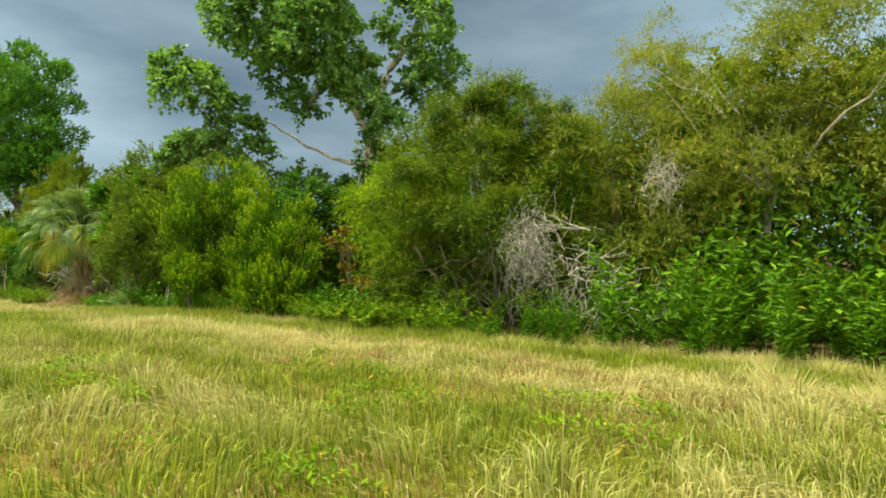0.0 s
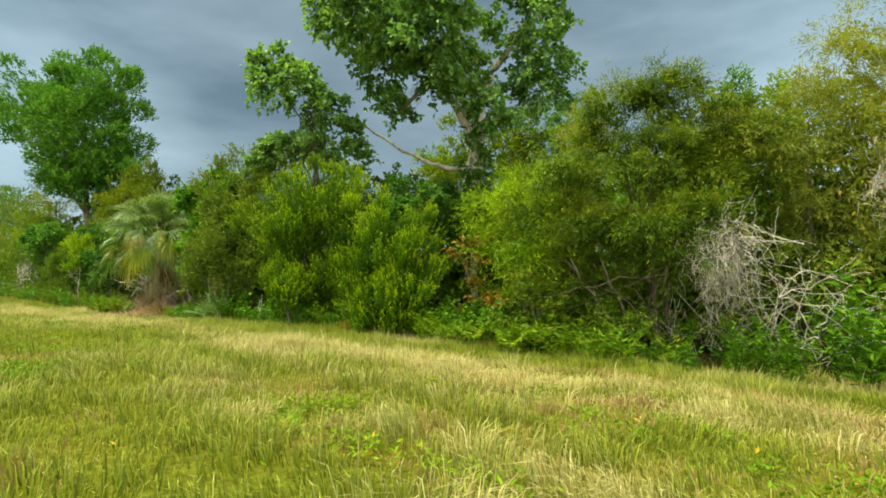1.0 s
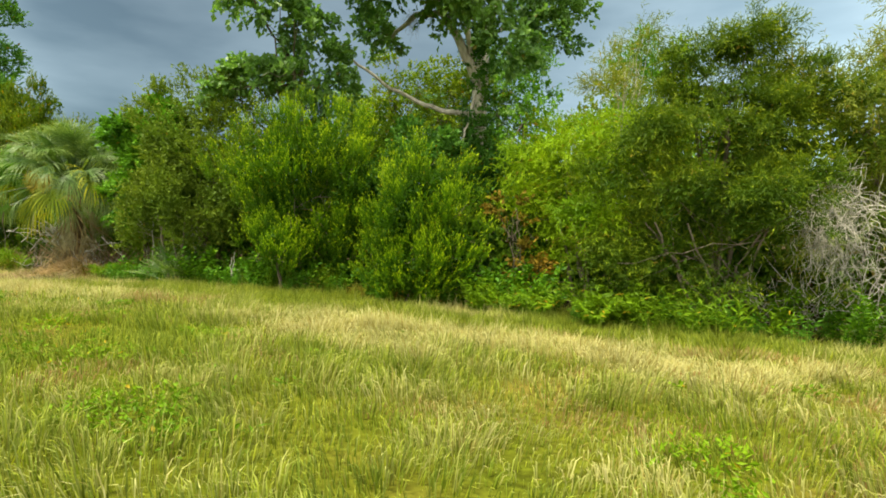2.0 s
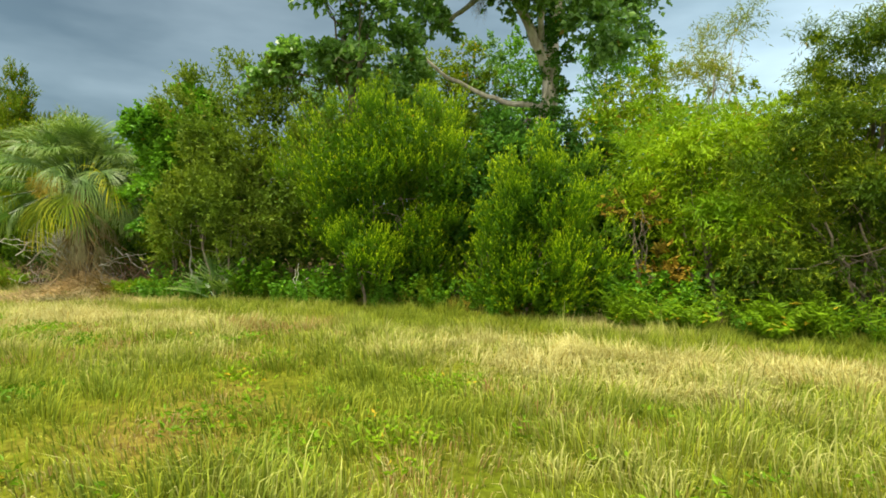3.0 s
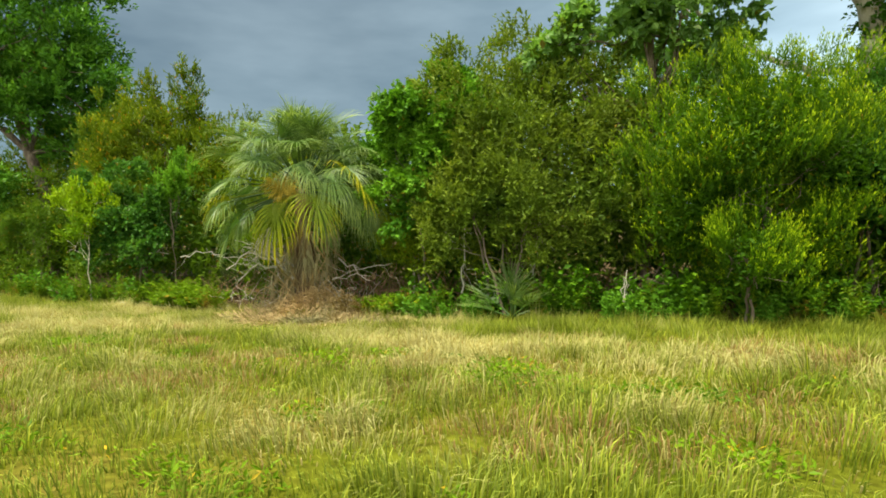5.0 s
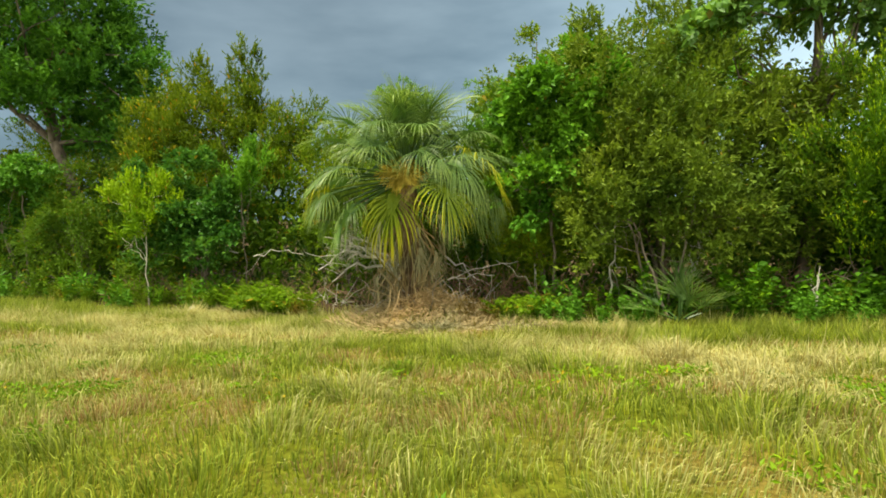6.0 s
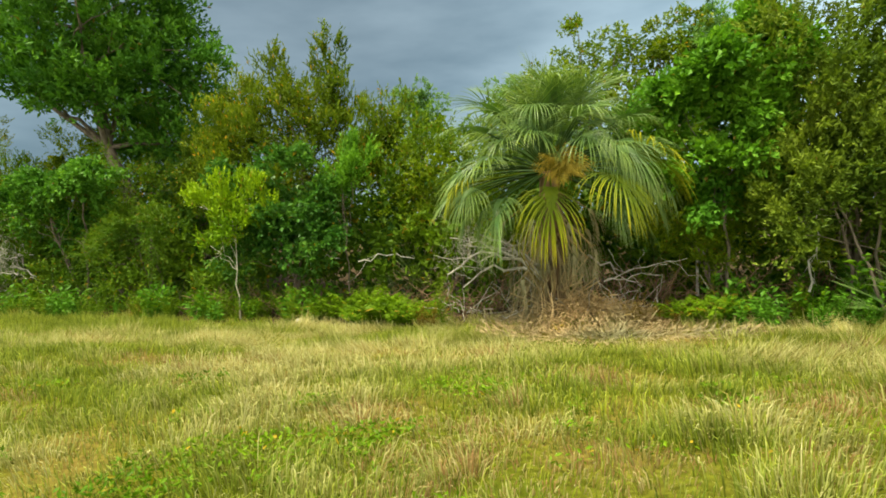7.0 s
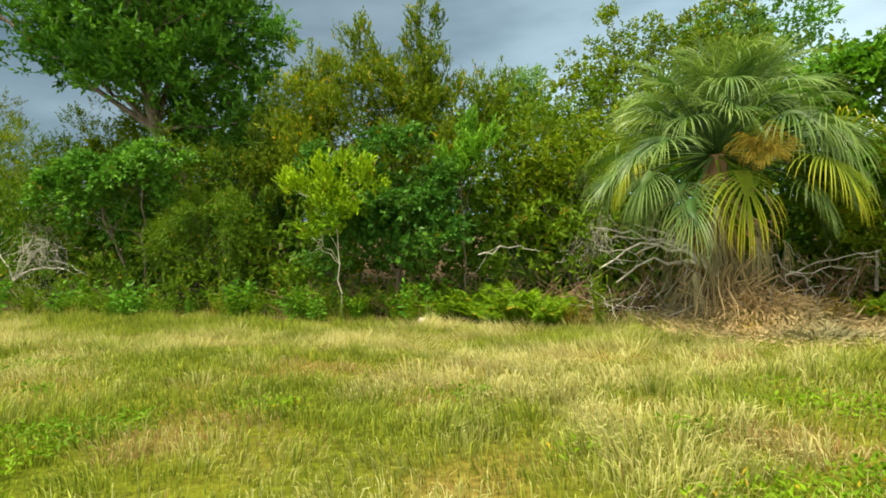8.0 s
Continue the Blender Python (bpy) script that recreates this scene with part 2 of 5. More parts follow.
M_FROND_YELLOW = leaf_material("palm_frond_yellowing", (0.07, 0.115, 0.028), (0.18, 0.21, 0.036), (0.50, 0.43, 0.06), old=(0.46, 0.34, 0.08), old_part=0.06, tips=0.6, even=0.0)
M_FROND_DEAD = leaf_material("palm_frond_dead", (0.14, 0.09, 0.06), (0.26, 0.175, 0.115), (0.40, 0.30, 0.21), old=(0.26, 0.22, 0.18), old_part=0.1, rough=0.8, through_light=0.12, blue=0.9)
M_LITTER = leaf_material("dry_palm_litter", (0.20, 0.14, 0.105), (0.36, 0.26, 0.20), (0.54, 0.43, 0.34), rough=0.85, through_light=0.1, blue=0.9)
M_FLOWER = leaf_material("dry_palm_flower", (0.33, 0.21, 0.10), (0.47, 0.31, 0.15), (0.60, 0.43, 0.23), rough=0.8, through_light=0.2)
M_DRYLEAF = leaf_material("dry_brown_leaves", (0.09, 0.06, 0.02), (0.18, 0.115, 0.038), (0.29, 0.20, 0.065), rough=0.8, through_light=0.2)
M_BARK = bark_material("grey_brown_bark", (0.075, 0.055, 0.038), (0.24, 0.195, 0.145))
M_PALEBARK = bark_material("pale_grey_bark", (0.32, 0.28, 0.22), (0.62, 0.57, 0.48))
M_DEADWOOD = bark_material("weathered_dead_wood", (0.25, 0.235, 0.20), (0.56, 0.53, 0.465), scale=16.0)
M_PALMTRUNK = bark_material("palm_trunk_fibre", (0.09, 0.05, 0.026), (0.28, 0.175, 0.09), scale=14.0)


# ---- building helpers ----
def ground_z(x, y):
    """Height of the soil: the field falls gently towards the thicket and along the walk."""
    x, y = np.asarray(x, float), np.asarray(y, float)
    along = np.interp(x, [-70, -30, -26, -21, -17, -13, -7, -3, 40], [-0.5, -0.47, -0.44, -0.34, -0.14, 0.03, 0.06, 0.10, 0.2])
    fall = np.interp(y, [-40, -8, 0, 2.3, 4.6, 6.0, 8.4, 10.5, 14, 60], [0.9, 0.75, 0.55, 0.42, 0.27, 0.15, 0.0, -0.03, 0.0, 0.0])
    return along + fall + 0.025 * np.sin(1.7 * x + 0.6) * np.sin(1.3 * y + 1.1)


def mesh_of(name, verts, faces, mat, smooth=False, uvs=None):
    """A mesh from an array of corners and an array of faces with equally many corners."""
    verts, faces = np.asarray(verts, np.float32), np.asarray(faces, np.int32)
    me = bpy.data.meshes.new(name)
    k = faces.shape[1]
    me.vertices.add(len(verts))
    me.vertices.foreach_set("co", verts.ravel())
    me.loops.add(faces.size)
    me.loops.foreach_set("vertex_index", faces.ravel())
    me.polygons.add(len(faces))
    me.polygons.foreach_set("loop_start", np.arange(0, faces.size, k, dtype=np.int32))
    if uvs is not None:
        me.uv_layers.new(name="UVMap").data.foreach_set("uv", np.asarray(uvs, np.float32)[faces.ravel()].ravel())
    me.update(calc_edges=True)
    me.polygons.foreach_set("use_smooth", np.full(len(faces), smooth))
    me.materials.append(mat)
    return me


def part(name, me, parent, label="", kind=""):
    ob = new(name, me)
    ob.parent = parent
    if kind:
        tagged(ob, kind=kind)
    if label:
        tagged(ob, label)
    return ob


def base_of(name, at, label, category, group="", kind=""):
    ob = new(name)
    ob.location = at
    ob.empty_display_size = 0.2
    return tagged(ob, label, category, group, kind)


def unit(v):
    v = np.asarray(v, float)
    return v / np.maximum(np.linalg.norm(v, axis=-1, keepdims=True), 1e-9)


def tubes(paths, sides=6):
    """Tapered round stems. paths: pairs of points (n, 3) and radii (n)."""
    vs, fs, off = [], [], 0
    ang = np.linspace(0, 2 * np.pi, sides, endpoint=False)
    for pts, rad in paths:
        pts, rad = np.asarray(pts, float), np.asarray(rad, float)
        t = unit(np.gradient(pts, axis=0))
        ref = np.where(np.abs(t[:, 2:3]) > 0.9, [[1.0, 0, 0]], [[0, 0, 1.0]])
        a = unit(np.cross(t, ref))
        c = np.cross(t, a)
        ring = pts[:, None] + rad[:, None, None] * (np.cos(ang)[None, :, None] * a[:, None] + np.sin(ang)[None, :, None] * c[:, None])
        vs.append(ring.reshape(-1, 3))
        i = np.arange(len(pts) - 1)[:, None] * sides
        j = np.arange(sides)[None]
        q = np.stack([i + j, i + (j + 1) % sides, i + sides + (j + 1) % sides, i + sides + j], -1).reshape(-1, 4)
        fs.append(q + off)
        off += len(pts) * sides
    return np.concatenate(vs), np.concatenate(fs)


def bent(a, b, r0, r1, n=7, wobble=0.08, sag=0.0):
    """A crooked stem from a to b."""
    a, b = np.asarray(a, float), np.asarray(b, float)
    s = np.linspace(0, 1, n)[:, None]
    d = np.linalg.norm(b - a)
    w = rng.normal(0, wobble * d / (1 + 0.4 * d), (n, 3)) * np.sin(np.pi * s)
    pts = a + (b - a) * s + w
    pts[:, 2] += -sag * d * (np.sin(np.pi * s[:, 0]))
    return pts, r0 + (r1 - r0) * s[:, 0] ** 0.8


def leaves(pos, way, length, width, fold=0.25):
    """Folded diamond leaves at pos that point along way."""
    n = len(pos)
    way = unit(way)
    side = unit(np.cross(way, unit(rng.normal(0, 1, (n, 3)) + np.array([0, 0, 1.2]))))
    up = np.cross(side, way)
    length, width = np.broadcast_to(length, n)[:, None], np.broadcast_to(width, n)[:, None]
    mid = pos + way * length * 0.45
    v = np.stack([pos, mid + side * width * 0.5 + up * width * fold, pos + way * length, mid - side * width * 0.5 + up * width * fold], 1)
    return v.reshape(-1, 3), np.arange(4 * n).reshape(-1, 4)


# leaf habit: leaf length and width, twig length, leaves on a twig, upward, outward and stray pull of the twigs, lift and scatter of the leaves
HABITS = {
    "upright": (0.054, 0.015, 0.36, 18, 1.0, 0.6, 0.32, 0.4, 0.32),
    "spray": (0.18, 0.085, 0.42, 8, 0.5, 0.7, 0.4, 0.0, 0.5),
    "broad": (0.15, 0.11, 0.30, 7, 0.15, 0.7, 0.6, -0.45, 0.6),
    "small": (0.075, 0.030, 0.28, 11, 0.45, 0.7, 0.6, 0.0, 0.5),
    "feathery": (0.11, 0.018, 0.46, 13, 0.2, 0.6, 0.5, -0.4, 0.45),
    "tufted": (0.11, 0.036, 0.34, 10, 0.85, 0.5, 0.45, 0.25, 0.45),
    "round": (0.105, 0.07, 0.28, 9, 0.2, 0.8, 0.5, -0.2, 0.6),
}


def crown_leaves(clumps, habit, count, lumps=9, core=1.0, scale=1.0):
    """Leaves on twigs on lumpy clumps. clumps: centre and three radii. Returns corners, faces and the lumps' middles."""
    ll, lw, tl, per, up, outward, stray, droop, scatter_by = HABITS[habit]
    ll, lw, tl = ll * scale, lw * scale, tl * scale
    clumps = np.asarray(clumps, float)
    c, r = clumps[:, :3], clumps[:, 3:]
    weight = (r[:, 0] * r[:, 2] + r[:, 1] * r[:, 2] + r[:, 0] * r[:, 1])
    weight /= weight.sum()
    twigs = max(1, int(count / per))
    # lumps over the surface of each clump, leaved on top and bare below
    centres, sizes, owner = [], [], []
    for i in range(len(c)):
        d = unit(rng.normal(0, 1, (lumps, 3)))
        k = rng.uniform(0.42, 1.08, (lumps, 1))
        centres.append(c[i] + d * k * r[i])
        sizes.append(rng.uniform(0.24, 0.46, (lumps, 1)) * r[i] * math.sqrt(14 / max(lumps, 14)))
        owner += [i] * lumps
    centres, sizes, owner = np.concatenate(centres), np.concatenate(sizes), np.array(owner)
    # the shaded underside of a clump is thinly leaved
    lift = (centres[:, 2] - c[owner, 2]) / r[owner, 2]
    p = weight[owner] / lumps * np.clip(0.7 + 0.5 * lift, 0.36, 1.2)
    pick = rng.choice(len(centres), twigs, p=p / p.sum())
    d = unit(rng.normal(0, 1, (twigs, 3)) + 0.45 * unit((centres[pick] - c[owner[pick]]) / r[owner[pick]]) + np.array([0, 0, 0.5]))
    root = centres[pick] + d * sizes[pick] * rng.uniform(0.45, 1.0, (twigs, 1)) ** 0.5
    away = unit((root - c[owner[pick]]) / r[owner[pick]])
    way = unit(outward * away + np.array([0, 0, up]) + stray * rng.normal(0, 0.6, (twigs, 3)))
    s = (np.arange(per) + 0.5) / per
    length = tl * rng.uniform(0.6, 1.3, twigs)
    pos = root[:, None] + way[:, None] * (s[None, :, None] * length[:, None, None])
    pos = pos + rng.normal(0, 0.012, pos.shape)
    if droop < 0:
        pos[..., 2] += droop * 0.5 * (s[None] ** 2) * length[:, None]
    lway = way[:, None] * 0.75 + rng.normal(0, scatter_by, pos.shape) + np.array([0, 0, droop])
    n = twigs * per
    size = rng.uniform(0.65, 1.3, n)
    v, f = leaves(pos.reshape(-1, 3), lway.reshape(-1, 3), ll * size, lw * size)
    # larger inner leaves that close each clump's heart, with shade put into their tone
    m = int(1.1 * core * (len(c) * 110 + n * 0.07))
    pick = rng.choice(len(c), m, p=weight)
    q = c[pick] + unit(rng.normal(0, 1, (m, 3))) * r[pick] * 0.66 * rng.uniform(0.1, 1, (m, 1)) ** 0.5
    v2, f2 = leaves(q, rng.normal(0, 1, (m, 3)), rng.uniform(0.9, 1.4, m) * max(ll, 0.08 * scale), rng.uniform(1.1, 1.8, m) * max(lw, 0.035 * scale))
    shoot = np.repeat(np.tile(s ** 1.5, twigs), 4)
    # nought for the inner leaves: the dark end of the ramp
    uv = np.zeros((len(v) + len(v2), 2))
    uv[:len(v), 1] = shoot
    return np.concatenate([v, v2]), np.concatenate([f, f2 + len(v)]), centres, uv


def sprays(clumps, n, flat=0.5):
    """Breaks each clump up into a shrunken heart and n flattened sprays that stand out of its sides and top."""
    out = []
    for x, y, z, a, b, c in clumps:
        out.append((x, y, z, a * 0.62, b * 0.62, c * 0.62))
        for d in unit(rng.normal(0, 1, (n, 3)) + np.array([0, -0.5, 0.3])):
            k = rng.uniform(0.34, 0.52)
            out.append((x + d[0] * a * 0.8, y + d[1] * b * 0.8, z + d[2] * c * 0.85, k * a, k * b, k * c * flat))
    return out


def plant(name, at, clumps, habit, mat, count, label, category, stems=1, trunk=0.05, bark=None, lumps=9, group="", fork=0.4, limbs=10, lean=(0, 0), crown_name="crown", core=1.0, scale=1.0, spine=()):
    """A tree or a shrub: stems from its foot, limbs to its clumps, and leaves. clumps are in the world."""
    bark = bark or M_BARK
    x, y = at
    foot = np.array([x, y, float(ground_z(x, y)) - 0.05])
    ob = base_of(name, foot, label, category, group)
    cl = np.asarray(clumps, float).copy()
    cl[:, :3] -= foot
    v, f, lumps_at, uv = crown_leaves(cl, habit, count, lumps, core, scale)
    low, high = cl[:, 2].min(), (cl[:, 2] + cl[:, 5] * 0.4).max()
    for i in range(stems):
        a = rng.uniform(0, 2 * np.pi)
        spread = 0.0 if stems == 1 else 0.18
        root = np.array([math.cos(a) * spread, math.sin(a) * spread, 0.0])
        mid = cl[:, :3].mean(0) if stems == 1 else cl[rng.integers(len(cl)), :3]
        top = np.array([mid[0] * 0.6 + lean[0], mid[1] * 0.6 + lean[1], low * (1 - fork) + high * fork])
        pts, rad = bent(root, top, trunk * 1.15, trunk * 0.55, 9, 0.03)
        if len(spine):
            q = np.array(spine, float) - foot
            k = np.linspace(0, len(q) - 1, 9)
            pts = np.stack([np.interp(k, np.arange(len(q)), q[:, j]) for j in range(3)], -1) + rng.normal(0, 0.03, (9, 3))
        rad[0] *= 1.35
        tv, tf = tubes([(pts, rad)], 9)
        part("trunk" if stems == 1 else "stem", mesh_of(name + "_trunk", tv, tf, bark, True), ob)
        goals = lumps_at[rng.choice(len(lumps_at), min(len(lumps_at), max(2, limbs // stems)), replace=False)]
        for g in goals:
            k = rng.integers(4, 9)
            path = bent(pts[k], pts[k] + (g - pts[k]) * 0.97, rad[k] * 0.55, max(0.004, trunk * 0.08), 7, 0.06)
            paths = [path]
            for _ in range(2):
                e = path[0][4] + rng.normal(0, 0.35, 3) * np.linalg.norm(g - pts[k]) * 0.4
                paths.append(bent(path[0][4], e, path[1][4] * 0.7, 0.004, 5, 0.06))
            lv, lf = tubes(paths, 5)
            part("limb", mesh_of(name + "_limb", lv, lf, bark, True), ob)
    part(crown_name, mesh_of(name + "_crown", v, f, mat, uvs=uv), ob)
    return ob


# ---- the ground ----
def ground_sheet():
    xs = np.concatenate([[-3000, -900, -300, -120], np.arange(-60, 30.1, 0.6), [60, 120, 300, 900, 3000]])
    ys = np.concatenate([[-3000, -900, -300, -100, -40, -20], np.arange(-8, 24.1, 0.5), [40, 60, 120, 300, 900, 3000]])
    gx, gy = np.meshgrid(xs, ys)
    v = np.stack([gx, gy, ground_z(gx, gy)], -1).reshape(-1, 3)
    w = len(xs)
    i = (np.arange(len(ys) - 1)[:, None] * w + np.arange(w - 1)[None]).ravel()
    return mesh_of("ground", v, np.stack([i, i + 1, i + w + 1, i + w], -1), M_GROUND, True)


tagged(new("ground", ground_sheet()), "uneven field of soil and thatch under rough grass", "ground", kind="structure")


LATTICE = rng.uniform(0, 1, (64, 64))


def drift(x, y, size):
    """Smooth random drifts over the field, 0 to 1."""
    u, w = (np.asarray(x) / size) % 64, (np.asarray(y) / size) % 64
    i, j = u.astype(int), w.astype(int)
    a, b = u - i, w - j
    a, b = a * a * (3 - 2 * a), b * b * (3 - 2 * b)
    p = lambda q, r: LATTICE[(i + q) % 64, (j + r) % 64]
    return (p(0, 0) * (1 - a) + p(1, 0) * a) * (1 - b) + (p(0, 1) * (1 - a) + p(1, 1) * a) * b


def straw_share(x, y):
    """How dry the grass is: green along the path and the thicket's shade, palest half way."""
    d = 0.5 * drift(x, y * 1.6, 1.9) + 0.34 * drift(x + 31, y * 1.5 + 7, 0.8) + 0.16 * drift(x + 11, y + 3, 0.33)
    return (d - 0.5) * np.interp(y, [0, 1.5, 3.2, 5], [1.7, 2.2, 3.2, 3.6]) + 0.33 + np.interp(y, [0, 1.6, 2.6, 3.6, 4.4, 5.2, 6.3, 7.0, 8.4], [-0.7, -0.56, -0.42, -0.28, 0.12, 0.42, 0.30, -0.25, -0.5]) + np.interp(x, [-8, -4, -2, 1], [0, 0, 0.25, 0.5]) * np.interp(y, [1, 6], [1, 0.3])


def herb_share(x, y):
    """Where low herbs crowd out the grass, above nought."""
    return drift(x + 9, y * 1.5 + 44, 0.8) + 0.5 * (drift(x + 3, y + 61, 0.25) - 0.5) - 0.80 - np.interp(y, [4.2, 6], [0, 0.3])


def grass_band(n, y0, y1, x0, x1, tall, wide, arched):
    """Blades that arch outwards from tussocks and lie over in swirls. Kept with each blade: how dry it is, and the way up it."""
    m = n // 26
    cx, cy = rng.uniform(x0, x1, m), rng.uniform(y0, y1, m)
    tuft = 0.6 * drift(cx + 5, cy + 9, 0.42) + 0.4 * drift(cx + 25, cy + 19, 0.17)
    stature = (0.30 + 1.5 * tuft ** 2 + 0.45 * drift(cx + 17, cy + 2, 1.3)) * rng.uniform(0.6, 1.35, m)
    girth = rng.uniform(0.05, 0.15, m) * (1 + 0.04 * cy)
    dryness = 0.36 + 1.1 * (straw_share(cx, cy) - 0.36) + 0.8 * (tuft - 0.5) + rng.normal(0, 0.13, m)
    scorched_at = drift(cx + 50, cy * 1.4 + 33, 0.85) > 0.69 + np.interp(cy, [1.4, 2.2, 4.6, 5.4], [0.2, 0, 0, 0.05]) + rng.normal(0, 0.06, m)
    herby = np.clip(herb_share(cx, cy) * 6 + 0.3, 0, 1)
    stature, dryness = stature * (1 - 0.3 * herby), dryness - 0.4 * herby
    i = rng.choice(m, n, p=(0.25 + tuft ** 1.5) / (0.25 + tuft ** 1.5).sum())
    away = rng.normal(0, 1, (n, 2))
    x, y = cx[i] + away[:, 0] * girth[i], cy[i] + away[:, 1] * girth[i]
    keep = (x + 21.2) ** 2 / 4.0 + (y - 8.0) ** 2 / 0.55 > rng.uniform(0.5, 1.6, n)
    i, x, y, away = i[keep], x[keep], y[keep], away[keep]
    n = len(x)
    dry = dryness[i]
    scorched = scorched_at[i] & (rng.uniform(0, 1, n) < 0.8) & (y < 7.2)
    flat = np.linalg.norm(away, axis=1)
    h = tall * stature[i] * np.clip(1.15 - 0.28 * flat, 0.35, 1.15) * rng.uniform(0.6, 1.2, n) * np.where(scorched, 0.6, 1.0)
    stalk = rng.uniform(0, 1, n) < 0.05
    h = np.maximum(np.where(stalk, h * 1.35, h), rng.uniform(0.03, 0.06, n))
    root = np.stack([x, y, ground_z(x, y) - 0.01], -1)
    a = 11.0 * drift(x + 40, y + 21, 0.7)
    out = unit(np.stack([0.75 * np.cos(a) + away[:, 0] * 0.7, 0.75 * np.sin(a) + away[:, 1] * 0.7, np.zeros(n)], -1) + rng.normal(0, 0.25, (n, 3)) * [1, 1, 0] + 1e-6)
    reach = np.where(stalk, 0.2, rng.uniform(0.15, 0.75, n) + 0.3 * np.clip(dry, 0, 1))[:, None] * h[:, None]
    curl = np.where(stalk, 0.0, rng.uniform(0.0, 0.32, n) + 0.12 * np.clip(dry, 0, 1))[:, None]
    b = rng.uniform(0, 2 * np.pi, n)
    side = np.stack([np.cos(b), np.sin(b), np.zeros(n)], -1) * (wide * rng.uniform(0.55, 1.35, n))[:, None]
    up = np.array([0, 0, 1.0]) * h[:, None]
    tip = root + out * reach + up * (1.0 - curl)
    own = np.where(scorched, rng.uniform(1.0, 1.6, n), np.clip(dry + rng.normal(0, 0.22, n), 0, 1))
    if not arched:
        v = np.stack([root - side * 0.5, root + side * 0.5, tip], 1).reshape(-1, 3)
        return v, np.arange(3 * n).reshape(-1, 3), np.stack([np.repeat(own, 3), np.tile([0, 0, 1], n)], -1)
    mid = root + out * reach * 0.42 + up * (0.74 - 0.1 * curl)
    v = np.stack([root - side * 0.5, root + side * 0.5, mid + side * 0.42, mid - side * 0.42, tip], 1).reshape(-1, 3)
    k = np.arange(n)[:, None] * 5
    f = np.concatenate([k + np.array([[0, 1, 2]]), k + np.array([[0, 2, 3]]), k + np.array([[3, 2, 4]])])
    return v, f, np.stack([np.repeat(own, 5), np.tile([0, 0, 0.65, 0.65, 1], n)], -1)


bands = [(165000, 0.5, 3.6, -33, 1.5, 0.165, 0.0068, True), (140000, 3.4, 6.0, -39, 3, 0.16, 0.0085, True), (220000, 5.8, 8.7, -46, 5, 0.17, 0.0125, False), (30000, 8.4, 9.6, -46, 5, 0.20, 0.019, False), (45000, -6, 0.7, -36, 6, 0.17, 0.014, False)]
gv, gf, gu, off = [], [], [], 0
for row in bands:
    v, f, u = grass_band(*row)
    gv.append(v), gf.append(f + off), gu.append(u)
    off += len(v)
grass = new("grass", mesh_of("grass", np.concatenate(gv), np.concatenate(gf), M_GRASS, uvs=np.concatenate(gu)))
tagged(grass, "rough knee-low grass, green with straw-coloured drifts", "grass", kind="stuff")

# low broad-leaved herbs in patches of the turf
n = 130000
hx, hy = rng.uniform(-31, 1, n), rng.uniform(1.2, 5.2, n)
spot = herb_share(hx, hy) + rng.normal(0, 0.07, n) > 0
hx, hy = hx[spot], hy[spot]
n = len(hx)
hz = ground_z(hx, hy) + rng.uniform(0.02, 0.10, n)
v, f = leaves(np.stack([hx, hy, hz], -1), np.stack([rng.normal(0, 1, n), rng.normal(0, 1, n), rng.uniform(0.1, 1.0, n)], -1), rng.uniform(0.03, 0.07, n), rng.uniform(0.012, 0.026, n), 0.15)
tagged(new("herbs", mesh_of("herbs", v, f, M_FERN)), "patches of low fresh green herbs in the grass", "herbs", kind="stuff")

# ---- the tall trees ----
rng = np.random.default_rng(5)


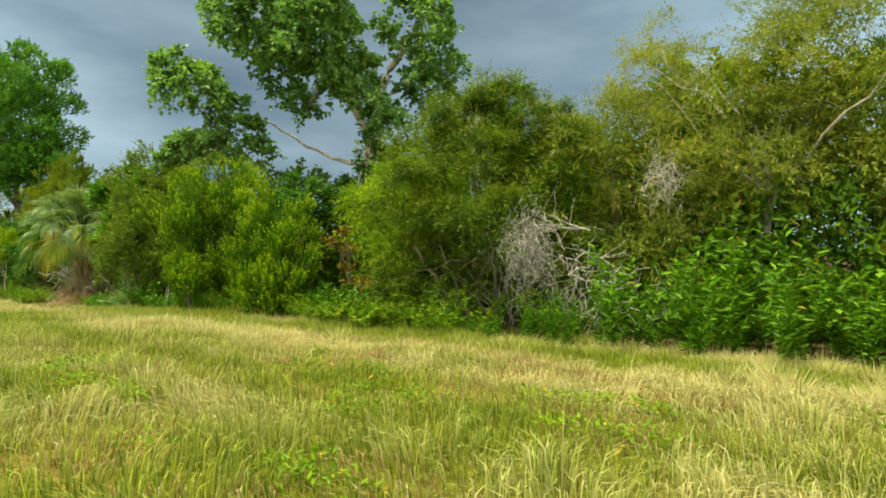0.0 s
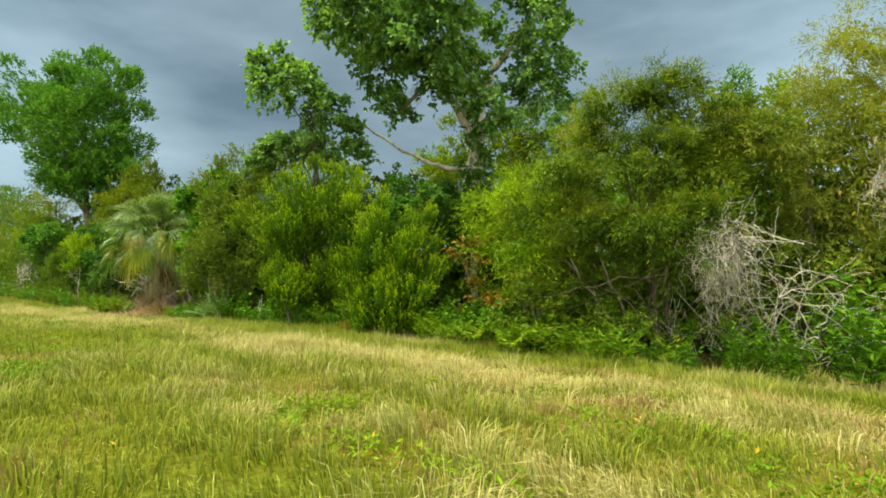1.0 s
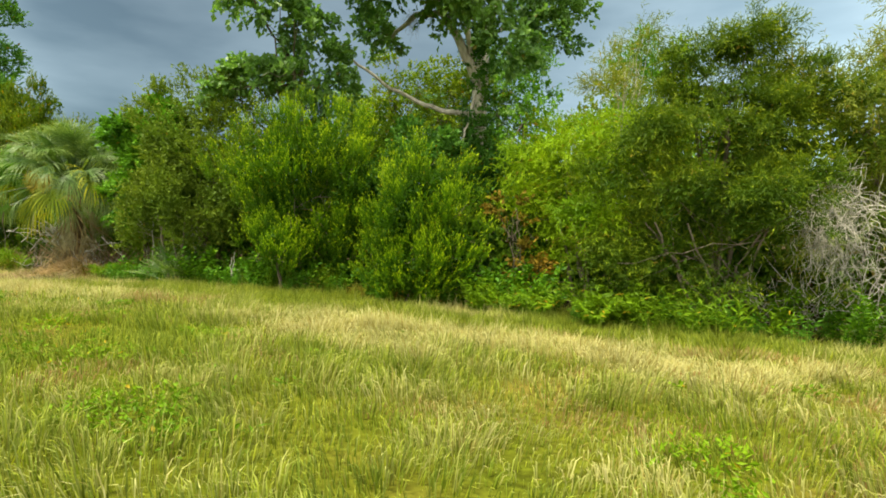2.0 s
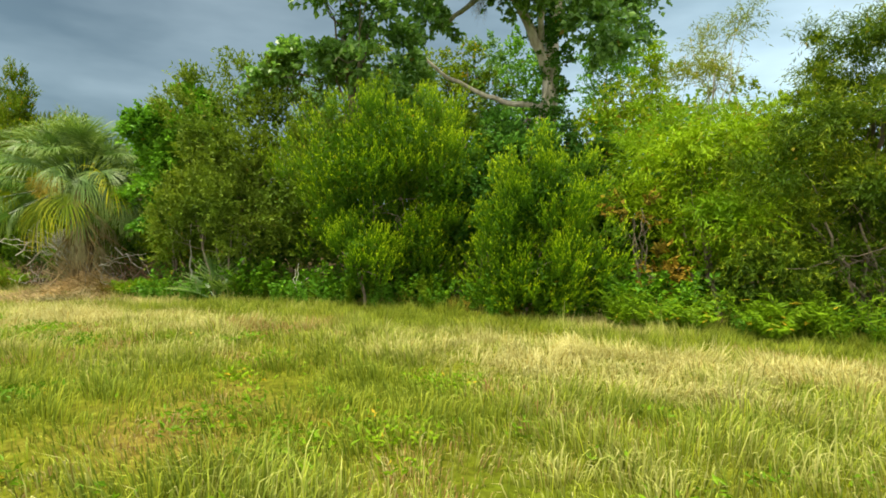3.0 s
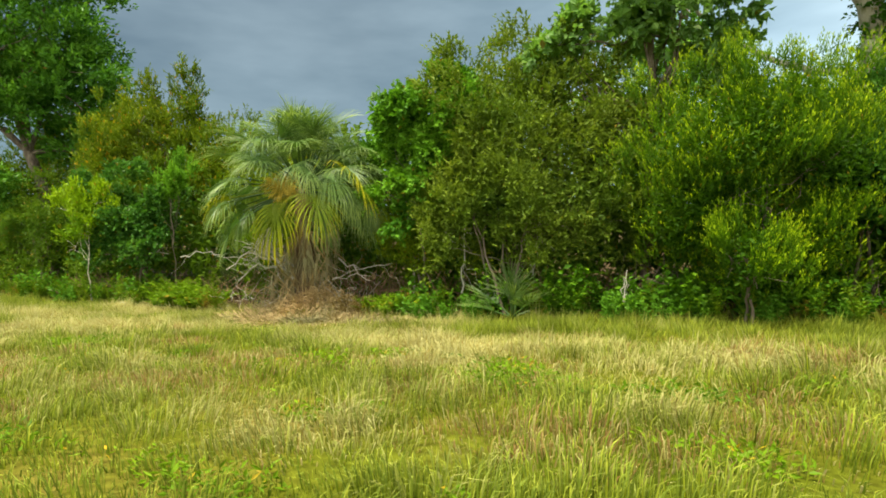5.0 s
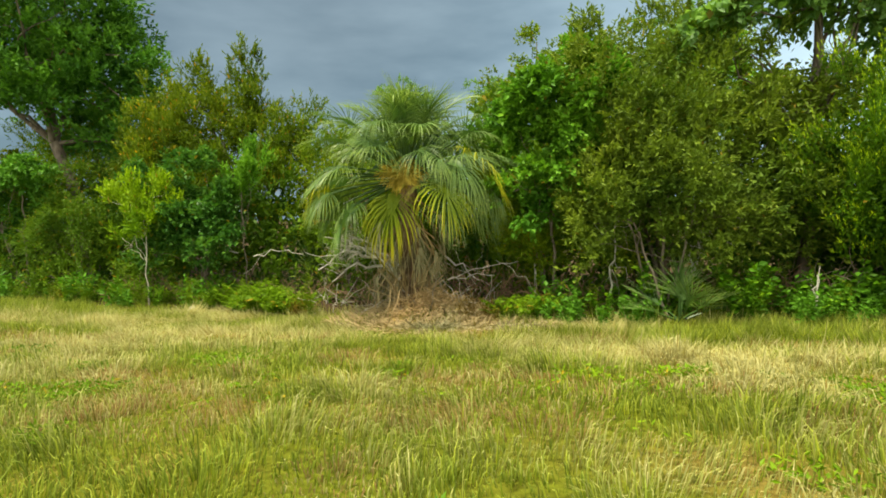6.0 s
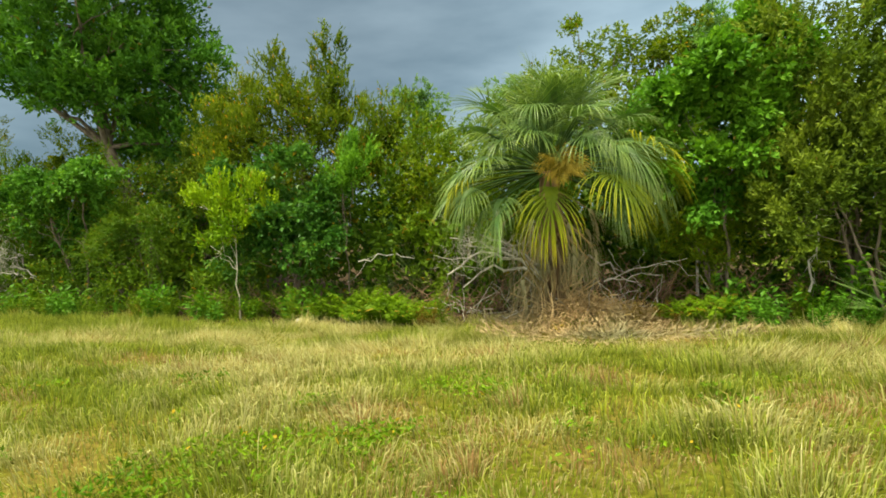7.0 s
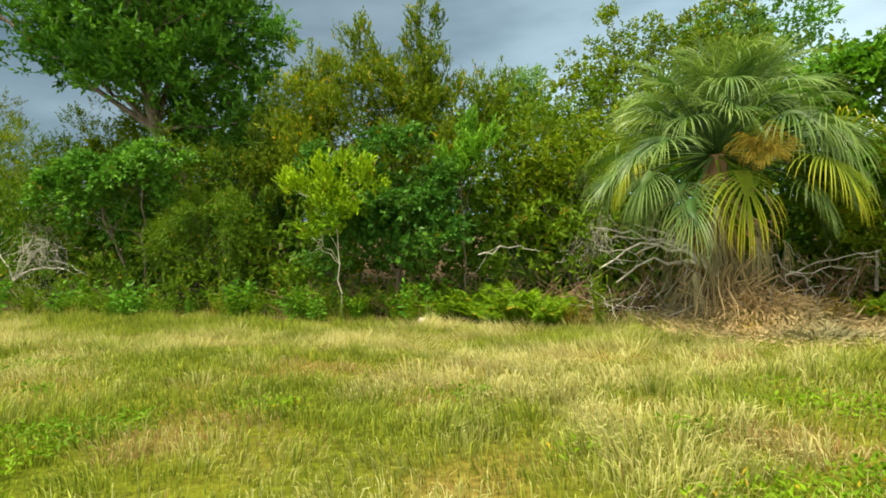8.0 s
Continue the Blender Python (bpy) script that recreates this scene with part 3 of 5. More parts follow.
def forked_tree():
    """The tall tree: a vine-clad trunk that forks, a long low limb, and a high broken crown."""
    foot = np.array([-11.1, 13.1, float(ground_z(-11.1, 13.1)) - 0.05])
    ob = base_of("tree", foot, "tall broadleaf tree with a forking grey trunk and loose crown", "tree")
    def limb(name, points, r0, r1, label=""):
        p = np.array(points, float) - foot
        k = np.linspace(0, len(p) - 1, len(p) * 4)
        q = np.stack([np.interp(k, np.arange(len(p)), p[:, c]) for c in range(3)], -1)
        q[1:-1] = (q[:-2] + q[1:-1] * 2 + q[2:]) / 4 + rng.normal(0, 0.02, (len(q) - 2, 3))
        v, f = tubes([(q, np.linspace(r0, r1, len(q)))], 9)
        return part(name, mesh_of("tree_limb", v, f, M_PALEBARK, True), ob, label)
    limb("trunk", [foot, (-11.15, 13.1, 2), (-11.1, 13.1, 4.0), (-11.05, 13.0, 5.4)], 0.26, 0.19)
    limb("limb", [(-11.08, 13.0, 5.2), (-11.5, 12.7, 6.1), (-12.1, 12.0, 7.3), (-12.8, 10.6, 8.9)], 0.15, 0.05)
    limb("limb", [(-11.05, 13.0, 5.3), (-11.1, 13.2, 6.2), (-11.05, 13.5, 7.2), (-10.4, 13.9, 8.3), (-10.0, 14.0, 9.0)], 0.19, 0.06)
    limb("limb", [(-11.1, 13.0, 4.35), (-11.9, 13.0, 4.5), (-12.7, 12.9, 4.75), (-13.8, 12.5, 5.3), (-14.6, 11.8, 6.0)], 0.085, 0.03, "long low bare limb")
    limb("limb", [(-11.9, 12.3, 6.9), (-12.8, 12.5, 7.0), (-13.6, 12.7, 6.6), (-14.1, 12.7, 6.4)], 0.09, 0.03)
    limb("limb", [(-11.05, 13.4, 6.6), (-10.5, 13.8, 6.9), (-9.9, 14.1, 6.9)], 0.06, 0.02)
    limb("limb", [(-11.3, 12.9, 5.9), (-11.2, 12.0, 6.9), (-10.9, 10.8, 7.8)], 0.08, 0.03)
    limb("limb", [(-11.05, 12.8, 5.0), (-11.3, 12.7, 4.2), (-11.35, 12.7, 3.4)], 0.03, 0.03, "pale hanging root")
    clumps = np.array([(-12.9, 9.9, 8.7, 1.35, 1.3, 1.5), (-10.9, 10.5, 7.6, 1.2, 1.2, 1.2), (-12.2, 11.4, 8.2, 1.3, 1.2, 1.2), (-14.15, 12.7, 6.6, 0.5, 0.7, 0.6), (-9.5, 14.2, 7.8, 0.95, 0.9, 0.9), (-9.8, 14.2, 6.75, 0.95, 0.8, 0.5), (-12.0, 10.6, 10.4, 1.8, 1.6, 1.3), (-14.3, 11.3, 9.6, 1.2, 1.2, 1.2), (-10.2, 13.9, 9.2, 1.2, 1.1, 0.9), (-13.0, 11.0, 7.3, 0.9, 0.8, 0.6), (-11.8, 11.9, 7.0, 0.8, 0.7, 0.6), (-11.2, 12.1, 7.3, 0.7, 0.7, 0.5), (-9.9, 11.8, 5.9, 0.6, 0.6, 0.7)])
    clumps[:, :3] -= foot
    v, f, _, uv = crown_leaves(clumps, "broad", 40000, 20, core=0.15)
    part("crown", mesh_of("tree_crown", v, f, M_OAK, uvs=uv), ob)
    vine = np.array([(-11.1, 12.8, 3.4, 0.55, 0.5, 0.9), (-11.9, 12.6, 3.4, 0.7, 0.5, 0.5), (-10.4, 12.7, 3.2, 0.6, 0.5, 0.6), (-11.0, 12.95, 4.5, 0.28, 0.3, 0.7), (-11.05, 12.95, 5.5, 0.32, 0.32, 0.6), (-11.1, 13.15, 6.6, 0.34, 0.34, 0.6)])
    vine[:, :3] -= foot
    v, f, _, uv = crown_leaves(vine, "round", 7500, 10)
    part("vine", mesh_of("tree_vine", v, f, M_VINE, uvs=uv), ob, "dark vine climbing the trunk")


forked_tree()
plant("tree", (-15.2, 10.8), [(-15.1, 9.2, 6.7, 0.85, 0.85, 0.85), (-14.5, 9.9, 6.0, 0.6, 0.6, 0.5), (-14.6, 10.3, 5.1, 1.1, 0.8, 0.55), (-16.0, 10.1, 4.9, 0.7, 0.6, 0.4), (-16.8, 9.8, 4.6, 0.45, 0.5, 0.25), (-14.1, 10.7, 4.7, 0.55, 0.6, 0.4)],
      "broad", M_OAK, 8500, "dark-leaved broadleaf tree rising behind the shrubs", "tree", trunk=0.1, lumps=18, limbs=14, core=0.1)
plant("tree", (-34.3, 12.0), [(-36.2, 12, 8.8, 3.5, 3.4, 2.4), (-34.2, 11.6, 8.4, 1.9, 2.4, 2.2), (-40.0, 12, 10.0, 3.0, 3.0, 2.5), (-36.6, 12, 11.2, 3.3, 3.0, 1.7), (-43.3, 12.5, 10.6, 2.2, 2.2, 1.8), (-36.5, 11.2, 5.8, 1.4, 1.2, 0.8), (-34.2, 11.2, 5.6, 1.3, 1.2, 0.9), (-35.4, 10.8, 6.8, 2.2, 1.4, 1.0), (-38.0, 11.4, 7.0, 1.7, 1.3, 0.8), (-33.3, 11.8, 6.9, 1.2, 1.2, 1.0), (-33.5, 12.6, 4.2, 1.0, 0.9, 1.1), (-35.2, 13.2, 4.2, 1.2, 0.9, 1.0), (-34.9, 10.9, 5.3, 1.7, 1.2, 0.8), (-37.3, 11.2, 6.2, 1.5, 1.2, 0.8), (-36.0, 12.6, 6.4, 1.8, 1.2, 1.0), (-46.5, 13.0, 11.0, 2.4, 2.2, 1.8), (-34.3, 13.0, 6.6, 1.5, 1.3, 1.2), (-37.8, 12.5, 6.6, 2.0, 1.4, 1.1), (-33.0, 12.4, 6.0, 1.2, 1.2, 1.0)],
      "spray", M_SHADE, 76000, "large dense broadleaf tree with a leaning trunk", "tree", trunk=0.2, lumps=30, limbs=24, core=0.8, scale=0.95,
      spine=((-34.3, 12, -0.5), (-34.7, 12, 2.4), (-35.4, 12, 3.3), (-35.8, 12, 4.9), (-36.1, 12, 6.8), (-36.3, 12, 9.0)))

# ---- shrubs along the edge of the field ----
rng = np.random.default_rng(23)


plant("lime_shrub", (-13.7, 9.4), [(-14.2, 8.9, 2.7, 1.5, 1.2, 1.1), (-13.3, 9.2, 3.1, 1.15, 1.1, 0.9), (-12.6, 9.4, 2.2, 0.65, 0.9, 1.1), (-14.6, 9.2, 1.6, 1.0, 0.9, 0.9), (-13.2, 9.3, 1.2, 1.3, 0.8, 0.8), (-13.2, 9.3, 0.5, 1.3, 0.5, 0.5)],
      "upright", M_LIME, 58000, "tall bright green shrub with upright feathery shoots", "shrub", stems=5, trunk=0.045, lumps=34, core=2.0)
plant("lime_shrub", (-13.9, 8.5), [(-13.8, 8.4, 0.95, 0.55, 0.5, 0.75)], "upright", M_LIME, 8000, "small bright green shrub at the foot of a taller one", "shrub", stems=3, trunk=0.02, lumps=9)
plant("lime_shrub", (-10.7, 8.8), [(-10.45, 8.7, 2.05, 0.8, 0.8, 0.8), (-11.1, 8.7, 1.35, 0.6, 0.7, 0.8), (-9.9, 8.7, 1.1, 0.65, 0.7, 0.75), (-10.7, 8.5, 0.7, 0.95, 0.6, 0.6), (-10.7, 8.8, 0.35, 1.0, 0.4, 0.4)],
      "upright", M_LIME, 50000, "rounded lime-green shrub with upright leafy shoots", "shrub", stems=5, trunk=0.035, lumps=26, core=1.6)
plant("dark_shrub", (-17.6, 9.9), [(-17.8, 9.8, 2.9, 1.6, 1.2, 1.5), (-18.6, 9.9, 4.0, 1.0, 0.9, 0.9), (-17.2, 10.0, 4.2, 0.9, 0.9, 0.9), (-16.5, 9.6, 1.9, 1.0, 1.0, 1.4), (-18.3, 9.4, 1.6, 1.0, 0.9, 1.1), (-15.6, 10.2, 3.3, 0.9, 0.8, 1.1), (-15.6, 10.2, 1.6, 0.9, 0.8, 1.0)],
      "small", M_HOLLY, 36000, "tall dark olive shrub with crooked grey stems", "shrub", stems=4, trunk=0.05, lumps=24, core=1.8, scale=1.3)
plant("olive_shrub", (-17.6, 9.0), [(-17.7, 8.9, 1.9, 0.9, 0.6, 0.8), (-18.5, 9.0, 1.4, 0.6, 0.5, 0.8), (-16.8, 9.0, 1.3, 0.7, 0.5, 0.8)],
      "small", M_HOLLY, 14000, "low olive-green shrub with thin bare stems", "shrub", stems=4, trunk=0.025, lumps=10)
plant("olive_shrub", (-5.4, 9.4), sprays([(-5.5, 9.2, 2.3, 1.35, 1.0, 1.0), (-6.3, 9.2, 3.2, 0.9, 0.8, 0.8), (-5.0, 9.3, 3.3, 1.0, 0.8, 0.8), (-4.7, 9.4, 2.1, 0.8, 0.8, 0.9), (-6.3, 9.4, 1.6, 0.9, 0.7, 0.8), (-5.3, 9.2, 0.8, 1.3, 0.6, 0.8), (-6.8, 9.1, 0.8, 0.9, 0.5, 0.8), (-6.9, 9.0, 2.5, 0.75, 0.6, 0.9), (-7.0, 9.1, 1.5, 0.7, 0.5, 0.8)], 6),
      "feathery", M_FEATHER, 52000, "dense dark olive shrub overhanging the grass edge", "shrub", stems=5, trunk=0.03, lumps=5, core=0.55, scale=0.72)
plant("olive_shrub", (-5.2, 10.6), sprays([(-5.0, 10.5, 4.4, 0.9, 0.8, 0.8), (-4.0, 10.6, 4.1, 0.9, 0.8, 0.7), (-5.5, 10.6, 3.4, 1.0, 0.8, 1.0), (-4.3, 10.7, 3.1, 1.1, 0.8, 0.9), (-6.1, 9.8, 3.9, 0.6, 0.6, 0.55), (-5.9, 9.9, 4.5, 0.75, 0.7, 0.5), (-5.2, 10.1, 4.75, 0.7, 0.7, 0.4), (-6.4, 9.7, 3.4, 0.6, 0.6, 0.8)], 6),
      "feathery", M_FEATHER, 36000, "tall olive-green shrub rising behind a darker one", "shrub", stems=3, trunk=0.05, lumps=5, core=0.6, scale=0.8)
plant("pale_shrub", (-7.7, 10.2), sprays([(-7.8, 10.4, 2.6, 1.3, 1.0, 1.0), (-8.6, 10.5, 2.2, 0.9, 0.8, 1.0), (-7.0, 10.5, 2.9, 0.9, 0.9, 0.8), (-7.4, 10.0, 1.5, 1.1, 0.8, 0.9)], 6, 0.7),
      "feathery", M_SOFT, 27000, "soft light green feathery shrub", "shrub", stems=4, trunk=0.04, lumps=6, core=0.5)
plant("willow", (-0.4, 12.0), [(-0.9, 11.6, 4.4, 1.3, 1.1, 1.0), (0.6, 11.6, 4.6, 1.4, 1.2, 1.1), (-2.4, 11.6, 4.6, 0.8, 0.8, 1.0), (-0.2, 11.5, 3.2, 1.6, 1.0, 0.9), (1.4, 11.2, 3.0, 1.1, 1.0, 1.3), (-0.1, 11.8, 5.7, 1.0, 1.0, 0.5), (0.9, 11.6, 5.9, 1.3, 1.0, 0.7), (-2.35, 11.6, 5.75, 0.5, 0.6, 0.45)],
      "feathery", M_PALE, 50000, "wispy pale olive willow with bare crooked limbs", "tree", trunk=0.11, bark=M_PALEBARK, lumps=16, limbs=14, fork=0.2, core=1.4, scale=0.8)
plant("pale_shrub", (-2.9, 11.2), [(-3.0, 11.0, 3.7, 1.1, 1.0, 1.1), (-3.8, 11.2, 4.2, 0.7, 0.8, 0.7), (-2.2, 10.9, 2.6, 1.0, 0.9, 1.0), (-2.8, 10.8, 1.6, 1.4, 0.8, 1.0)],
      "feathery", M_PALE, 25000, "pale feathery shrub hung with dry twigs", "shrub", stems=3, trunk=0.05, lumps=16, core=1.2)
plant("round_leaf_shrub", (-19.4, 9.6), [(-19.5, 9.4, 3.2, 0.75, 0.6, 0.6), (-19.1, 9.4, 2.5, 0.65, 0.6, 0.6), (-19.6, 9.5, 1.9, 0.6, 0.5, 0.5), (-18.8, 9.6, 3.7, 0.75, 0.6, 0.55), (-20.3, 10.0, 3.0, 0.6, 0.5, 0.6)],
      "round", M_FRESH, 19000, "young tree with fresh green rounded leaves beside the palm", "tree", trunk=0.03, lumps=9, limbs=8)
plant("olive_shrub", (-19.2, 9.9), [(-19.7, 9.9, 0.9, 0.8, 0.4, 0.7), (-18.7, 9.8, 1.3, 0.7, 0.4, 0.8), (-20.4, 10.1, 1.5, 0.6, 0.4, 0.6)],
      "small", M_OLIVE, 11000, "low olive shrub with thin stems beside the palm", "shrub", stems=3, trunk=0.02, lumps=11, core=0.8)
plant("amber_tree", (-28.3, 11.8), [(-27.7, 11.7, 5.0, 0.42, 0.5, 1.0), (-28.5, 11.6, 4.6, 0.4, 0.5, 0.9), (-29.2, 11.6, 4.9, 0.38, 0.5, 0.8), (-30.0, 11.5, 4.4, 0.4, 0.5, 0.8), (-30.7, 11.5, 4.8, 0.38, 0.5, 0.8), (-27.9, 11.6, 3.9, 0.9, 0.9, 0.9), (-29.2, 11.5, 3.7, 0.9, 0.9, 0.9), (-30.4, 11.4, 3.6, 0.9, 0.9, 0.9), (-28.5, 11.4, 2.7, 1.9, 1.1, 1.1), (-30.8, 11.4, 2.7, 1.1, 1.0, 0.9), (-26.9, 11.6, 3.0, 0.7, 0.9, 1.0), (-26.3, 11.7, 3.7, 0.55, 0.7, 0.9), (-31.8, 11.5, 2.9, 0.9, 0.9, 1.0)],
      "tufted", M_AMBER, 36000, "bushy tree with amber-tinged upright shoot tips", "tree", trunk=0.09, lumps=16, limbs=18, core=2.2, scale=1.0)
plant("vine_shrub", (-28.0, 10.2), [(-28.8, 10.0, 2.3, 1.1, 0.7, 0.9), (-27.3, 10.0, 1.9, 0.9, 0.7, 0.9), (-28.2, 9.8, 1.1, 1.6, 0.6, 0.7)],
      "round", M_VINE, 13000, "shrub smothered in dark heart-leaved vine", "shrub", stems=3, trunk=0.04, lumps=12)
plant("sapling", (-28.85, 9.3), [(-29.2, 9.3, 2.15, 0.6, 0.4, 0.4), (-28.5, 9.3, 1.75, 0.6, 0.4, 0.45), (-29.1, 9.2, 1.4, 0.5, 0.35, 0.3)],
      "tufted", M_YELLOW, 4600, "slender sapling with yellow-green leaves on a straight stem", "sapling", trunk=0.016, bark=M_PALEBARK, lumps=7, limbs=9)
plant("sapling", (-26.5, 9.9), [(-26.3, 9.8, 2.7, 0.35, 0.3, 0.45), (-26.7, 9.8, 2.25, 0.35, 0.3, 0.25)],
      "tufted", M_FRESH, 1800, "slender sapling with light green leaf sprays", "sapling", trunk=0.015, lumps=6, limbs=7)
plant("grey_shrub", (-34.0, 11.0), [(-33.2, 10.8, 1.8, 1.6, 1.0, 1.2), (-35.6, 10.8, 2.0, 1.6, 1.0, 1.3), (-37.8, 10.8, 2.0, 1.6, 1.0, 1.4), (-32.0, 10.8, 1.4, 0.9, 0.9, 0.9), (-39.5, 10.8, 2.4, 1.5, 1.2, 1.6), (-33.3, 10.9, 2.9, 1.1, 0.9, 0.8)],
      "small", M_DARK, 22000, "broad dark green thicket shrub under the large tree", "shrub", stems=5, trunk=0.05, lumps=13)
plant("olive_shrub", (-38.6, 11.6), [(-38.8, 11.4, 3.0, 1.4, 1.0, 1.1), (-40.8, 11.4, 3.4, 1.5, 1.0, 1.2), (-43.0, 11.4, 3.2, 1.5, 1.0, 1.3), (-45.6, 11.8, 2.8, 1.6, 1.0, 1.6)],
      "small", M_OLIVE, 16000, "olive shrub under the large tree", "shrub", stems=3, trunk=0.05, lumps=11)
plant("round_leaf_shrub", (-34.9, 10.2), [(-35.2, 10.1, 2.9, 0.9, 0.7, 0.5), (-33.9, 10.0, 2.7, 0.9, 0.6, 0.5), (-36.4, 10.1, 2.2, 0.9, 0.6, 0.6), (-35.0, 10.3, 1.8, 1.2, 0.4, 0.6)],
      "round", M_SHADE, 12000, "fresh green spreading shrub under the large tree", "shrub", stems=3, trunk=0.035, lumps=9)
plant("grey_shrub", (-32.2, 10.3), [(-32.3, 10.2, 1.5, 0.9, 0.6, 1.0), (-33.2, 10.2, 1.0, 0.7, 0.6, 0.7)],
      "feathery", M_DARK, 11000, "grey-green feathery shrub in deep shade", "shrub", stems=3, trunk=0.03, lumps=10, core=0.6)
plant("rusty_shrub", (-8.9, 9.7), [(-8.8, 9.5, 0.75, 0.45, 0.35, 0.45), (-9.2, 9.6, 1.9, 0.3, 0.3, 0.3)],
      "round", M_DRYLEAF, 520, "half-dead shrub with rust-brown leaves", "shrub", stems=3, trunk=0.015, lumps=9, core=0.1)
plant("dark_shrub", (-32.4, 12.8), [(-32.3, 12.8, 3.2, 1.2, 1.0, 1.3), (-30.6, 13.0, 2.8, 1.2, 1.0, 1.2), (-34.2, 13.0, 2.6, 1.2, 1.0, 1.3)],
      "small", M_DARK, 12000, "dark shrub behind the front growth", "shrub", stems=3, trunk=0.05, lumps=11)
plant("dark_shrub", (0.4, 12.8), [(0.0, 12.5, 2.2, 1.5, 0.9, 1.6), (2.0, 12.3, 2.5, 1.5, 0.9, 1.9), (-2.0, 12.7, 2.2, 1.4, 0.9, 1.5), (0.9, 12.6, 4.4, 1.5, 0.9, 1.0), (-1.5, 12.8, 4.1, 1.2, 0.9, 1.0)],
      "small", M_DARK, 17000, "dark shrub behind the willow", "shrub", stems=3, trunk=0.05, lumps=14, core=2.0, scale=1.2)
plant("olive_shrub", (1.2, 13.4), [(0.2, 13.3, 3.2, 1.5, 0.8, 1.4), (2.2, 13.2, 3.6, 1.6, 0.8, 1.5), (0.8, 13.3, 4.9, 1.6, 0.8, 0.9), (-1.4, 13.3, 4.4, 1.2, 0.8, 0.9), (3.7, 13.0, 4.4, 1.2, 0.8, 1.5), (2.6, 13.2, 1.8, 1.6, 0.8, 1.2)],
      "small", M_OLIVE, 15000, "dense olive shrub behind the willow", "shrub", stems=3, trunk=0.05, lumps=14, core=3.2, scale=1.4)
plant("olive_shrub", (-24.6, 11.2), [(-24.4, 11.1, 1.3, 1.1, 0.7, 0.9), (-24.9, 11.3, 2.4, 0.9, 0.7, 0.9), (-23.6, 11.4, 2.4, 0.8, 0.7, 0.9), (-25.7, 11.3, 2.2, 0.9, 0.7, 1.1), (-25.8, 11.5, 3.3, 0.6, 0.6, 0.7), (-24.6, 11.6, 3.1, 0.6, 0.6, 0.6)],
      "small", M_OLIVE, 15000, "olive-green shrub behind the dead branches by the palm", "shrub", stems=3, trunk=0.04, lumps=14, core=1.4)
plant("vine_shrub", (-11.9, 10.3), [(-11.9, 10.2, 2.7, 0.6, 0.5, 0.55), (-12.0, 10.0, 1.8, 0.5, 0.5, 0.6), (-11.5, 10.4, 3.2, 0.7, 0.5, 0.4)],
      "round", M_VINE, 6500, "dark blue-green vine tangle between two lime shrubs", "shrub", stems=2, trunk=0.03, lumps=12)
plant("olive_shrub", (-39.0, 14.5), [(-39.0, 14.5, 4.6, 1.6, 1.0, 1.2), (-37.3, 14.5, 4.4, 1.4, 1.0, 1.2), (-41.3, 15.3, 4.0, 1.5, 1.0, 1.2), (-39.5, 14.5, 2.8, 2.2, 1.0, 1.4)],
      "small", M_OLIVE, 11000, "tall olive shrub far behind the large tree", "shrub", stems=3, trunk=0.06, lumps=13, core=1.6, scale=1.5)
plant("sparse_tree", (-47, 14.5), [(-47.5, 14, 6.2, 1.6, 1.3, 1.0), (-45.4, 14, 5.6, 1.2, 1.2, 0.8), (-49.5, 14, 5.2, 1.5, 1.3, 1.0), (-44.2, 14, 4.9, 0.8, 0.8, 0.5)],
      "small", M_PALE, 5000, "thin-crowned tree with airy pale foliage", "tree", trunk=0.1, lumps=9, limbs=16, core=0.0, scale=1.3)
plant("sapling_tree", (-7.5, 13.2), [(-7.1, 13.1, 6.1, 0.4, 0.4, 0.6), (-7.6, 13.1, 5.4, 0.7, 0.6, 0.5), (-7.6, 13.1, 4.5, 0.8, 0.6, 0.6)],
      "feathery", M_PALE, 5200, "thin young tree with sparse light leaves", "tree", trunk=0.035, bark=M_PALEBARK, lumps=8, limbs=12, core=0.0)


plant("dark_shrub", (-13.4, 11.1), [(-13.4, 11.0, 1.3, 1.0, 0.6, 1.0), (-13.9, 11.1, 2.4, 0.9, 0.6, 0.9), (-12.8, 11.1, 2.5, 0.8, 0.6, 0.9)],
      "small", M_DARK, 7000, "dark shrub in the shade behind the lime shrubs", "shrub", stems=3, trunk=0.04, lumps=12, core=3.0, scale=1.3)


# ---- woods that close the distance ----
def woods(n, y0, y1, x0, x1, top):
    xs = np.linspace(x0, x1, n) + rng.uniform(-1, 1, n)
    cl = []
    for x in xs:
        y = rng.uniform(y0, y1)
        h = top * rng.uniform(0.75, 1.1)
        for z in np.arange(0.6, h, 1.3):
            cl.append((x + rng.uniform(-0.6, 0.6), y, z, 1.7, 1.2, 1.1))
    return cl


